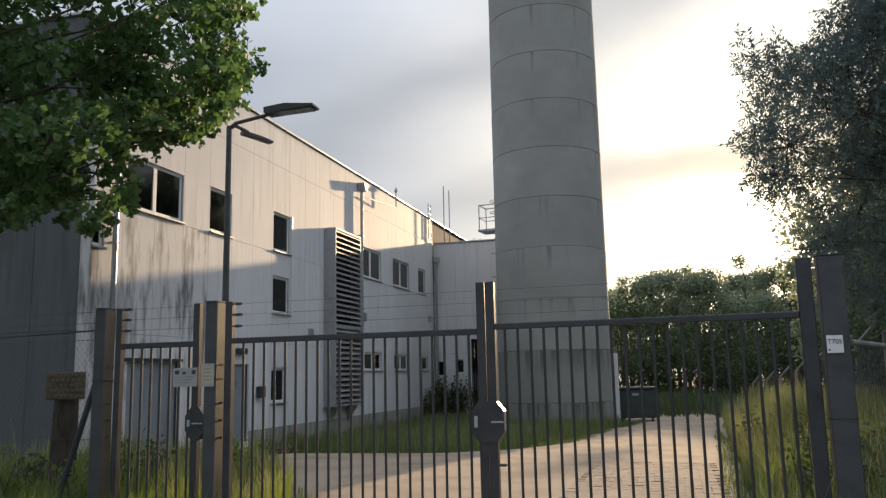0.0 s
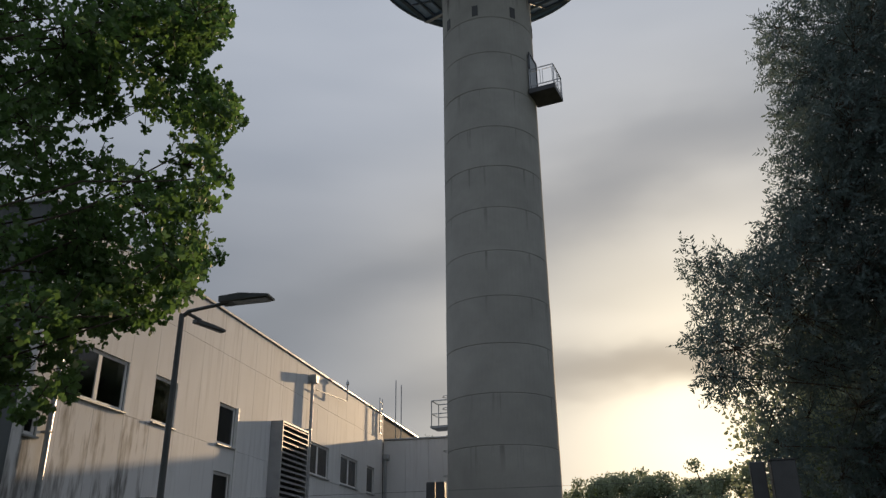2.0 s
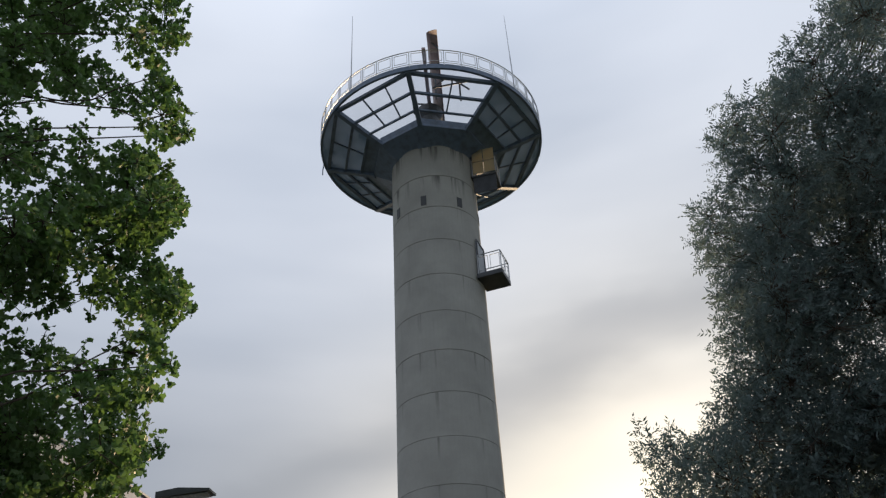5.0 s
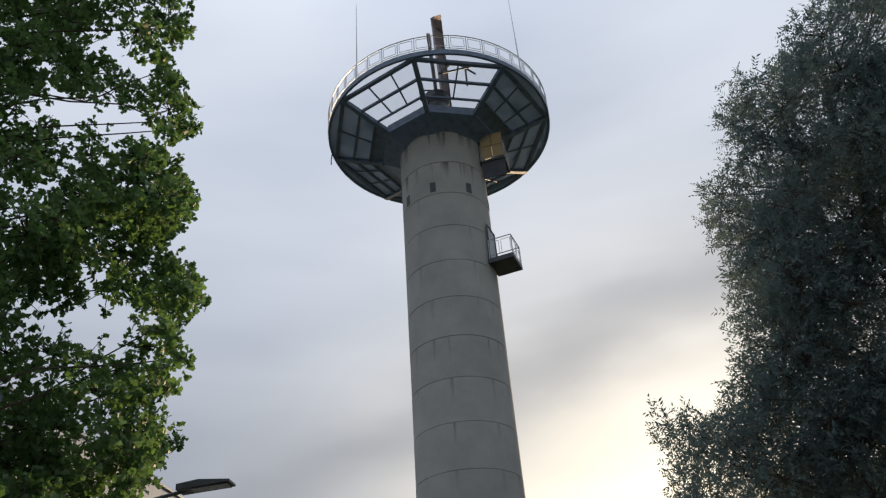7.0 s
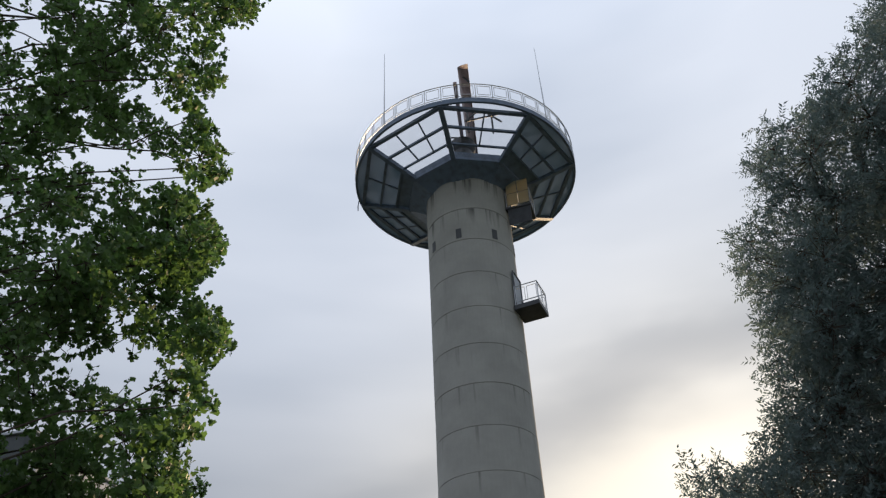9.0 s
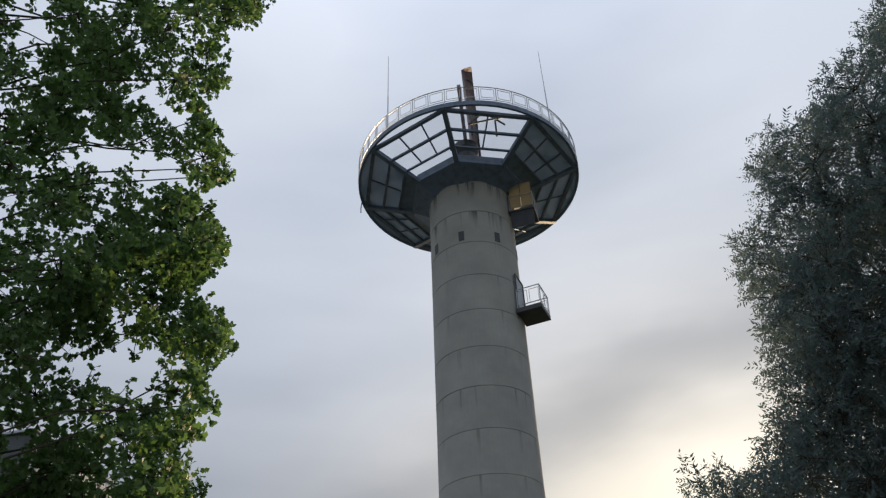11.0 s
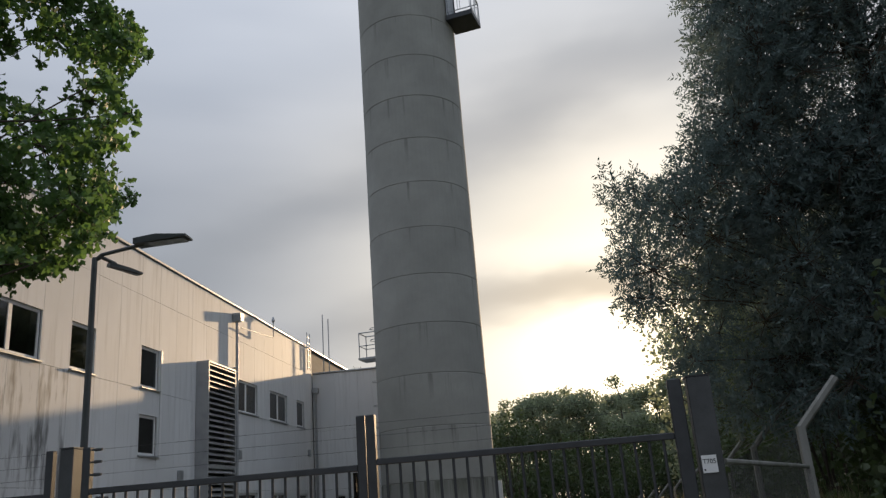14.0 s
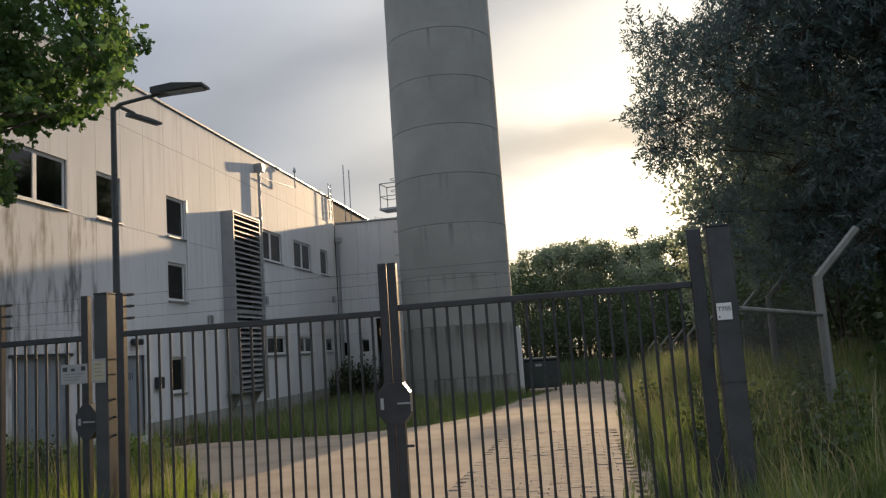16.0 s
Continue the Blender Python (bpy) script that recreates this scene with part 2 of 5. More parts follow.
M_SCREEN = leafy("yellow_screen_sheet", (0.42, 0.38, 0.26), (0.46, 0.42, 0.29), 0.45, (0.36, 0.32, 0.21), 0.5)
M_GREYDOOR = material("grey_steel_door", (0.26, 0.30, 0.34), 0.5, vary=0.15, scale=2.0)
M_SIGN = material("weathered_sign", (0.34, 0.35, 0.36), 0.5, vary=0.15)
M_PRINT = material("faded_print", (0.20, 0.20, 0.20), 0.6, vary=0.1)
M_KNOB = material("dull_lattice", (0.17, 0.16, 0.11), 0.8, vary=0.3)
M_SIGNPAPER = material("yellowed_paper_sign", (0.42, 0.40, 0.28), 0.5, vary=0.2)
# black of print and small fittings, also painted in as shade inside openings
M_INK = material("black_print_and_shade", (0.04, 0.045, 0.05), 0.6, vary=0.1)
M_LAMP = material("street_lamp_paint", (0.10, 0.11, 0.115), 0.45, 0.3, 0.2)
M_DIFF = material("lamp_diffuser", (0.30, 0.32, 0.33), 0.25, vary=0.1)
M_BARK = material("bark", (0.075, 0.060, 0.045), 0.9, vary=0.5, scale=5.0, fine=40.0, bump=0.6, stretch=(4, 4, 1))
M_OAK = leafy("oak_leaf", (0.058, 0.118, 0.052), (0.120, 0.185, 0.076), 0.45, (0.18, 0.34, 0.085))
# ash green lifted and blued: the glare haze is mixed into the leaf colour
M_ASH = leafy("hazed_ash_leaf", (0.075, 0.116, 0.120), (0.125, 0.165, 0.165), 0.42, (0.18, 0.25, 0.23), 0.8)
# distant leaves paler than real ones, with the haze put into their colour
M_FAR = leafy("hazed_far_leaf", (0.12, 0.165, 0.12), (0.19, 0.23, 0.16), 0.55, (0.42, 0.48, 0.30))
M_GRASS = leafy("grass_blade", (0.045, 0.090, 0.022), (0.16, 0.20, 0.065), 0.48, (0.33, 0.45, 0.07))
M_SHRUB = leafy("shrub_leaf", (0.035, 0.060, 0.026), (0.075, 0.10, 0.042), 0.35, (0.11, 0.16, 0.05))
M_VERGE = leafy("rough_grass_blade", (0.065, 0.110, 0.032), (0.16, 0.20, 0.070), 0.42, (0.26, 0.36, 0.09))
M_STRAW = leafy("dry_grass", (0.27, 0.24, 0.14), (0.42, 0.38, 0.24), 0.35, (0.50, 0.43, 0.25))
M_FLOWER = leafy("yellow_flower", (0.55, 0.45, 0.05), (0.7, 0.6, 0.1), 0.3, (0.6, 0.5, 0.1))
M_EARTH = material("earth_and_turf", (0.085, 0.095, 0.04), 0.95, vary=0.45, scale=0.5, fine=9.0, bump=0.6, dark=(0.05, 0.045, 0.025))
M_ROAD = material("sandy_road", (0.36, 0.285, 0.21), 0.92, vary=0.25, scale=0.9, fine=28.0, bump=0.5, dark=(0.20, 0.155, 0.11))
M_PAVER = material("concrete_paver", (0.33, 0.27, 0.21), 0.92, vary=0.25, scale=3.0, fine=60.0, bump=0.3, random_piece=0.16)
M_BIN = material("dark_green_bin", (0.035, 0.05, 0.05), 0.5, vary=0.3)
M_RUST = material("rusty_plate", (0.16, 0.13, 0.085), 0.8, vary=0.5, scale=10)
M_ROOF = material("bitumen_roof", (0.07, 0.07, 0.07), 0.9, vary=0.3)

# ---- building blocks ----


def mesh_from(bm, name):
    me = bpy.data.meshes.new(name)
    bm.to_mesh(me)
    bm.free()
    return me


def part(name, bm, mat, parent=None, label="", smooth=False):
    """One mesh object under a thing or a part (or on its own)."""
    ob = new(name, mesh_from(bm, name))
    ob.data.materials.append(mat)
    if smooth:
        ob.data.polygons.foreach_set("use_smooth", [True] * len(ob.data.polygons))
    ob.parent = parent
    return tagged(ob, label)


def thing(name, label, category, group="", kind="", m=None):
    ob = new(name)
    ob.empty_display_size = 0.2
    if m is not None:
        ob.matrix_world = m
    return tagged(ob, label, category, group, kind)


def box(bm, x0, x1, y0, y1, z0, z1, bevel=0.0):
    vs = [bm.verts.new(p) for p in ((x0, y0, z0), (x1, y0, z0), (x1, y1, z0), (x0, y1, z0), (x0, y0, z1), (x1, y0, z1), (x1, y1, z1), (x0, y1, z1))]
    fs = [bm.faces.new([vs[i] for i in f]) for f in ((3, 2, 1, 0), (4, 5, 6, 7), (0, 1, 5, 4), (1, 2, 6, 5), (2, 3, 7, 6), (3, 0, 4, 7))]
    if bevel:
        bmesh.ops.bevel(bm, geom=list({e for f in fs for e in f.edges}), offset=bevel, segments=1, affect="EDGES")
    return bm


def boxed(*a, bevel=0.0):
    return box(bmesh.new(), *a, bevel=bevel)


def rod(bm, p, q, r, r2=None, sides=8, caps=True):
    """A round or square bar from p to q."""
    p, q, r2 = Vector(p), Vector(q), r if r2 is None else r2
    d = (q - p).normalized()
    u = d.cross(Vector((0, 0, 1)) if abs(d.z) < 0.9 else Vector((1, 0, 0))).normalized()
    w = d.cross(u)
    a, b = [], []
    for i in range(sides):
        t = 2 * math.pi * (i + 0.5) / sides
        o = u * math.cos(t) + w * math.sin(t)
        a.append(bm.verts.new(p + o * r)), b.append(bm.verts.new(q + o * r2))
    for i in range(sides):
        j = (i + 1) % sides
        bm.faces.new((a[i], a[j], b[j], b[i]))
    if caps:
        bm.faces.new(a[::-1]), bm.faces.new(b)
    return bm


def rods(lines, r, sides=6):
    bm = bmesh.new()
    for p, q in lines:
        rod(bm, p, q, r, sides=sides)
    return bm


def tube(points, r, sides=8):
    bm = bmesh.new()
    for p, q in zip(points, points[1:]):
        rod(bm, p, q, r, sides=sides)
    return bm


def prism(outline, y0, y1):
    """An upright plate: an outline in x and z, thick from y0 to y1."""
    bm = bmesh.new()
    a = [bm.verts.new((x, y0, z)) for x, z in outline]
    b = [bm.verts.new((x, y1, z)) for x, z in outline]
    bm.faces.new(a), bm.faces.new(b[::-1])
    for i in range(len(a)):
        j = (i + 1) % len(a)
        bm.faces.new((a[j], a[i], b[i], b[j]))
    return bm


def lathe(profile, sides=64, cx=0.0, cy=0.0, close=False):
    bm = bmesh.new()
    rings = [[bm.verts.new((cx + r * math.cos(2 * math.pi * i / sides), cy + r * math.sin(2 * math.pi * i / sides), z)) for i in range(sides)] for r, z in profile]
    pairs = list(zip(rings, rings[1:])) + ([(rings[-1], rings[0])] if close else [])
    for a, b in pairs:
        for i in range(sides):
            j = (i + 1) % sides
            bm.faces.new((a[i], a[j], b[j], b[i]))
    return bm


def minus(rect, holes):
    """The rectangles (a0, a1, b0, b1) that are left of rect once the holes are cut out."""
    a0, a1, b0, b1 = rect
    inside = [h for h in holes if h[0] < a1 and h[1] > a0 and h[2] < b1 and h[3] > b0]
    if not inside:
        return [rect]
    ca = sorted({a0, a1, *[min(max(v, a0), a1) for h in inside for v in h[:2]]})
    cb = sorted({b0, b1, *[min(max(v, b0), b1) for h in inside for v in h[2:]]})
    left = []
    for u0, u1 in zip(ca, ca[1:]):
        for v0, v1 in zip(cb, cb[1:]):
            mu, mv = (u0 + u1) / 2, (v0 + v1) / 2
            if not any(h[0] < mu < h[1] and h[2] < mv < h[3] for h in inside):
                left.append((u0, u1, v0, v1))
    return left


def text(name, words, size, mat, m, parent=None):
    curve = bpy.data.curves.new(name, "FONT")
    curve.body, curve.size, curve.extrude, curve.align_x, curve.align_y = words, size, 0.001, "CENTER", "CENTER"
    tmp = bpy.data.objects.new(name, curve)
    scene.collection.objects.link(tmp)
    me = bpy.data.meshes.new_from_object(tmp.evaluated_get(bpy.context.evaluated_depsgraph_get()))
    bpy.data.objects.remove(tmp)
    ob = new(name, me)
    ob.data.materials.clear()
    ob.data.materials.append(mat)
    ob.parent = parent
    ob.matrix_local = m
    return ob


# ---- ground and road ----
def ground_height(x, y):
    """Falls a little from the gate to the tower; a grassy bank rises between the drive and the fence."""
    dip = min(max((y - 9) / 16, 0), 1)
    f = min(max((y - 36) / 30, 0), 1)
    g = min(max((x - 1.0) / 3.0, 0), 1)
    bank = min(max((x - 0.95 - 0.035 * max(y - 8, 0)) / 1.2, 0), 1) * min(max((y - 6) / 9, 0), 1) * min(max((36 - y) / 5, 0), 1)
    bank = bank * bank * (3 - 2 * bank)
    return -0.32 * dip + 0.62 * bank - 0.6 * f * f * g - 0.006 * max(y - 60, 0) + 0.03 * noise.noise(Vector((x * 0.4, y * 0.4, 0)))


def spread(lo, hi, near, count):
    """Grid lines that are dense near the middle and wide apart far off."""
    t = np.linspace(-1, 1, count)
    v = np.sign(t) * (np.abs(t) * near + np.abs(t) ** 5 * (hi - near))
    return sorted(set(np.round(v, 3)))


gx, gy = spread(-1200, 1200, 40, 90), [v + 20 for v in spread(-1200, 1200, 45, 90)]
bm = bmesh.new()
grid = [[bm.verts.new((x, y, ground_height(x, y) - 0.05)) for x in gx] for y in gy]
for a, b in zip(grid, grid[1:]):
    for i in range(len(gx) - 1):
        bm.faces.new((a[i], a[i + 1], b[i + 1], b[i]))
tagged(part("ground", bm, M_EARTH, smooth=True), "rough turf and dark earth ground reaching to the horizon", "ground", kind="structure")

LEFT_EDGE = [(-3.6, 4.0), (-3.9, 7.5), (-5.1, 10.4), (-6.6, 12.4), (-10.0, 14.6), (-10.2, 19.2), (-6.3, 19.0), (-4.2, 20.2), (-3.2, 23.0), (-2.6, 28.0), (-1.6, 32.5), (-3.0, 40.0)]


def left_edge(y):
    return float(np.interp(y, [p[1] for p in LEFT_EDGE], [p[0] for p in LEFT_EDGE]))


def right_edge(y):
    return 0.72 + 0.035 * max(y - 8, 0) + 0.12 * noise.noise(Vector((3.0, y * 0.5, 0)))


bm = bmesh.new()
rows_, ys = [], np.arange(2.5, 38.1, 0.5)
for y in ys:
    le, ri = left_edge(float(np.clip(y, 4, 40))), right_edge(float(y))
    le += 0.15 * noise.noise(Vector((9.0, y * 0.8, 0)))
    rows_.append([bm.verts.new((le + (ri - le) * i / 12, y, ground_height(le + (ri - le) * i / 12, y) + 0.012 + 0.02 * noise.noise(Vector((i * 0.5, y * 0.6, 4))) - (0.05 if i in (0, 12) else 0))) for i in range(13)])
for a, b in zip(rows_, rows_[1:]):
    for i in range(12):
        bm.faces.new((a[i], a[i + 1], b[i + 1], b[i]))
tagged(part("road", bm, M_ROAD, smooth=True), "pale sandy drive with worn wheel tracks", "road", kind="structure")

# ---- industrial hall ----
FX, Y0, Y1, ROOF = -10.8, 12.64, 48.0, 8.95
hall = thing("industrial_hall", "long white panelled industrial hall with streaked dirty walls", "building")
SILL, HEAD = 5.27, 6.39
WINDOWS = [  # y0, y1, z0, z1, panes
    (13.92, 15.93, SILL, HEAD, 2), (17.05, 18.06, SILL, HEAD, 1), (20.32, 21.36, SILL, HEAD, 1), (20.32, 21.33, 3.48, 4.54, 1),
    (20.29, 21.17, 0.98, 1.95, 1), (26.95, 29.10, SILL, HEAD, 2), (30.42, 32.50, SILL, HEAD, 2), (33.78, 34.85, SILL, HEAD, 1),
    (27.27, 29.08, 1.87, 2.53, 2), (30.50, 32.20, 1.87, 2.53, 2), (34.0, 35.1, 1.87, 2.50, 1), (12.95, 13.30, 4.30, 4.75, 1),
]
DOORS = [(18.20, 19.05, 0.05, 2.03), (14.15, 15.95, 0.05, 2.06)]
holes = [w[:4] for w in WINDOWS] + DOORS
# solid wall behind the panels
bm = bmesh.new()
for a0, a1, b0, b1 in minus((Y0 + 0.046, Y1, -0.7, ROOF - 0.1), holes):
    box(bm, FX - 0.30, FX - 0.045, a0, a1, b0, b1)
part("wall", bm, M_CORE, hall)
part("wall", boxed(-34.0, FX - 0.30, Y0 + 0.045, Y0 + 0.3, -0.7, ROOF - 0.1), M_CORE, hall)
part("wall", boxed(-34.0, FX - 0.30, Y1 - 0.3, Y1, -0.7, ROOF - 0.1), M_CORE, hall)
part("wall", boxed(-34.3, -34.0, Y0, Y1, -0.7, ROOF - 0.1), M_CORE, hall)
part("roof", boxed(-34.2, FX - 0.05, Y0 + 0.05, Y1, ROOF - 0.1, ROOF - 0.02), M_ROOF, hall)
part("roof_edge", boxed(FX - 0.12, FX + 0.05, Y0 - 0.05, Y1, ROOF - 0.01, ROOF + 0.06, bevel=0.01), M_ZINC, hall, "thin metal capping along the roofline")
part("roof_edge", boxed(-34.2, FX - 0.121, Y0 - 0.05, Y0 + 0.12, ROOF - 0.01, ROOF + 0.06, bevel=0.01), M_ZINC, hall)
part("floor_slab", boxed(-34.0, FX - 0.3, Y0 + 0.3, Y1 - 0.3, -0.3, 0.05), M_CORE, hall)
part("base_plinth", boxed(FX - 0.04, FX + 0.02, 19.1, 36.1, -0.7, 0.32), M_BASE, hall)


def wall_window(parent, y0, y1, z0, z1, panes):
    """A white framed window set back into the wall, with its panes and a sill."""
    x = FX - 0.055
    bm = bmesh.new()
    f = 0.075
    for r in ((y0, y1, z0, z0 + f), (y0, y1, z1 - f, z1), (y0, y0 + f, z0 + f, z1 - f), (y1 - f, y1, z0 + f, z1 - f)):
        box(bm, x - 0.05, x, *r, bevel=0.006)
    w = (y1 - y0) / panes
    for i in range(1, panes):
        box(bm, x - 0.049, x + 0.004, y0 + w * i - 0.065, y0 + w * i + 0.065, z0 + f, z1 - f, bevel=0.006)
    win = part("window", bm, M_WHITE, parent, "white plastic framed window with dark glass")
    for i in range(panes):
        a, b = y0 + w * i + (f if i == 0 else 0.065), y0 + w * (i + 1) - (f if i == panes - 1 else 0.065)
        pane = part("pane", boxed(x - 0.032, x - 0.022, a, b, z0 + f, z1 - f), M_GLASS, win)
        pane.visible_shadow = False
    part("sill", boxed(x, FX + 0.06, y0 - 0.03, y1 + 0.03, z0 - 0.045, z0 - 0.005, bevel=0.006), M_ZINC, win)


for w in WINDOWS:
    wall_window(hall, *w)

door = part("door", boxed(FX - 0.14, FX - 0.09, 18.20, 19.05, 0.05, 2.03, bevel=0.006), M_GREYDOOR, hall, "grey steel door with a stencilled number")
part("handle", rods([((FX - 0.09, 18.30, 1.05), (FX - 0.04, 18.30, 1.05)), ((FX - 0.04, 18.30, 1.05), (FX - 0.04, 18.42, 1.05))], 0.012), M_ZINC, door)
text("number", "2.01", 0.26, M_INK, pose(FX - 0.088, 18.42, 1.52, 90, 0, 90), door)
garage = part("garage_door", boxed(FX - 0.16, FX - 0.142, 14.15, 15.95, 0.05, 2.06), M_GREYDOOR, hall, "blue-grey boarded steel double door")
for i in range(6):
    part("board", boxed(FX - 0.14, FX - 0.09, 14.152 + 0.3 * i, 14.152 + 0.3 * (i + 1) - 0.012, 0.05, 2.06, bevel=0.004), M_GREYDOOR, garage)
part("door_frame", boxed(FX - 0.05, FX + 0.03, 14.05, 16.05, 2.065, 2.13), M_STEEL, hall)
part("letter_box", boxed(FX + 0.002, FX + 0.14, 19.45, 19.75, 1.15, 1.45, bevel=0.015), M_STEEL, hall, "small dark letter box")
part("wall_lamp", boxed(FX + 0.002, FX + 0.16, 18.35, 18.75, 2.28, 2.44, bevel=0.03), M_STEEL, hall)
for y, z in ((22.6, 2.98), (27.1, 3.78), (35.2, 4.2)):
    part("junction_box", boxed(FX + 0.002, FX + 0.10, y, y + 0.22, z - 0.14, z + 0.16, bevel=0.01), M_ZINC, hall)

# window-high reveal strip that ties the two stacked windows
part("reveal_strip", boxed(FX + 0.002, FX + 0.035, 21.40, 21.50, 3.44, 6.42, bevel=0.004), M_WHITE, hall)


def downpipe(y, z0, z1, head=True):
    pipe = part("downpipe", rods([((FX + 0.12, y, z0), (FX + 0.12, y, z1))], 0.055, 10), M_ZINC, hall, smooth=False)
    z = z0 + 0.6
    while z < z1:
        part("clamp", boxed(FX + 0.002, FX + 0.185, y - 0.065, y + 0.065, z, z + 0.03), M_ZINC, pipe)
        z += 1.9
    if head:
        part("hopper", prism([(y - 0.10, z1 - 0.05), (y + 0.10, z1 - 0.05), (y + 0.17, z1 + 0.16), (y + 0.17, z1 + 0.24), (y - 0.17, z1 + 0.24), (y - 0.17, z1 + 0.16)], 0, 0.3), M_ZINC, pipe).matrix_local = Matrix(((0, 1, 0, FX + 0.01), (1, 0, 0, 0), (0, 0, 1, 0), (0, 0, 0, 1)))


downpipe(26.78, 0.4, 8.40)
downpipe(13.47, 0.0, 8.60, False)
# wind vane bracket on the roofline
part("bracket", rods([((FX + 0.10, 27.2, 8.22), (FX + 0.25, 30.2, 8.40)), ((FX + 0.25, 30.2, 8.40), (FX + 0.25, 30.2, 9.05))], 0.022), M_ZINC, hall)
part("sensor", lathe([(0.0, 9.28), (0.05, 9.18), (0.07, 9.08), (0.03, 9.02), (0.0, 9.02)], 10, FX + 0.25, 30.2), M_ZINC, hall)
# roof ladder and rods by the annex corner
part("roof_ladder", rods([((FX + 0.09, 35.2, 7.9), (FX + 0.09, 35.2, 9.6)), ((FX + 0.09, 35.6, 7.9), (FX + 0.09, 35.6, 9.6))] + [((FX + 0.09, 35.2, 8.0 + 0.28 * i), (FX + 0.09, 35.6, 8.0 + 0.28 * i)) for i in range(6)], 0.02), M_ZINC, hall)
part("lightning_rod", rods([((FX + 0.28, 37.2, 7.6), (FX + 0.28, 37.2, 10.85))], 0.025), M_ZINC, hall)
part("lightning_rod", rods([((FX + 0.50, 37.4, 7.6), (FX + 0.50, 37.4, 10.65))], 0.025), M_ZINC, hall)

# louvred air intake
intake = thing("air_intake", "tall grey louvred air intake box on the wall", "vent")
LX, LY0, LY1, LZ0, LZ1 = FX + 0.42, 23.75, 25.95, 0.72, 6.48
bm = bmesh.new()
box(bm, FX + 0.004, LX, LY0, LY0 + 0.06, LZ0, LZ1, bevel=0.006)
box(bm, FX + 0.004, LX, LY1 - 0.06, LY1, LZ0, LZ1, bevel=0.006)
box(bm, FX + 0.004, LX, LY0 + 0.06, LY1 - 0.06, LZ1 - 0.06, LZ1, bevel=0.006)
box(bm, FX + 0.004, LX, LY0 + 0.06, LY1 - 0.06, LZ0, LZ0 + 0.06, bevel=0.006)
box(bm, FX + 0.004, LX - 0.02, LY0 + 0.06, LY1 - 0.06, 3.22, 3.34)
part("casing", bm, M_ALU, intake)
# black sheet painted in as the shade between the slats
part("duct_shade", boxed(FX + 0.006, FX + 0.03, LY0 + 0.06, LY1 - 0.06, LZ0 + 0.06, LZ1 - 0.06), M_INK, intake)
slat_mesh = None
z = LZ0 + 0.12
while z < LZ1 - 0.12:
    if not 3.15 < z < 3.30:
        if slat_mesh is None:
            bm = bmesh.new()
            a, b = LY0 + 0.06, LY1 - 0.06
            vs = [bm.verts.new(p) for p in ((0.0, a, 0.0), (0.0, b, 0.0), (-0.13, b, 0.10), (-0.13, a, 0.10), (0.0, a, 0.025), (0.0, b, 0.025), (-0.13, b, 0.115), (-0.13, a, 0.115))]
            for f in ((3, 2, 1, 0), (4, 5, 6, 7), (0, 1, 5, 4), (1, 2, 6, 5), (2, 3, 7, 6), (3, 0, 4, 7)):
                bm.faces.new([vs[i] for i in f])
            slat_mesh = mesh_from(bm, "slat")
            slat_mesh.materials.append(M_ALU)
        s = new("slat", slat_mesh)
        s.parent, s.location = intake, (LX, 0, z)
    z += 0.172
part("bracket", prism([(0, 0.15), (0.36, 0.70), (0, 0.70)], 24.0, 24.1), M_BASE, intake).matrix_local = Matrix.Translation((FX + 0.022, 0, 0))
part("bracket", prism([(0, 0.15), (0.36, 0.70), (0, 0.70)], 25.6, 25.7), M_BASE, intake).matrix_local = Matrix.Translation((FX + 0.022, 0, 0))

# ---- low annex between hall and tower ----
AY, AX1, AROOF = 36.165, -5.2, 7.80
annex = thing("annex", "lower flat-roofed white annex between hall and tower", "building")
A_HOLES = [(-9.82, -9.42, 1.72, 2.35), (-10.72, -10.35, 1.60, 2.30), (-9.05, -8.05, -0.25, 3.26)]
bm = bmesh.new()
for a0, a1, b0, b1 in minus((FX + 0.002, AX1, -0.7, AROOF - 0.08), A_HOLES):
    box(bm, a0, a1, AY + 0.045, AY + 0.3, b0, b1)
part("wall", bm, M_CORE, annex)
part("wall", boxed(AX1 - 0.3, AX1, AY + 0.3, 44.0, -0.7, AROOF - 0.08), M_PANEL, annex)
part("wall", boxed(FX + 0.002, AX1, 44.0, 44.3, -0.7, AROOF - 0.08), M_PANEL, annex)
part("roof", boxed(FX + 0.002, AX1, AY + 0.05, 44.3, AROOF - 0.08, AROOF - 0.01), M_ROOF, annex)
part("roof_edge", boxed(FX + 0.03, AX1 + 0.05, AY - 0.05, AY + 0.12, AROOF, AROOF + 0.07, bevel=0.01), M_ZINC, annex)
for x0, x1, z0, z1 in A_HOLES[:2]:
    bm = bmesh.new()
    for r in ((x0, x1, z0, z0 + 0.05), (x0, x1, z1 - 0.05, z1), (x0, x0 + 0.05, z0 + 0.05, z1 - 0.05), (x1 - 0.05, x1, z0 + 0.05, z1 - 0.05)):
        box(bm, r[0], r[1], AY + 0.10, AY + 0.15, r[2], r[3])
    win = part("window", bm, M_WHITE, annex)
    part("pane", boxed(x0 + 0.05, x1 - 0.05, AY + 0.12, AY + 0.13, z0 + 0.05, z1 - 0.05), M_GLASS, win)
# black sheet added as the shade inside the doorway
part("doorway_shade", boxed(-9.05, -8.05, AY + 1.6, AY + 1.65, -0.4, 3.26), M_INK, annex)
part("fence_panel", rods([((-9.0 + 0.1 * i, AY + 0.02, -0.4), (-9.0 + 0.1 * i, AY + 0.02, 1.7)) for i in range(10)], 0.015), M_ZINC, annex)
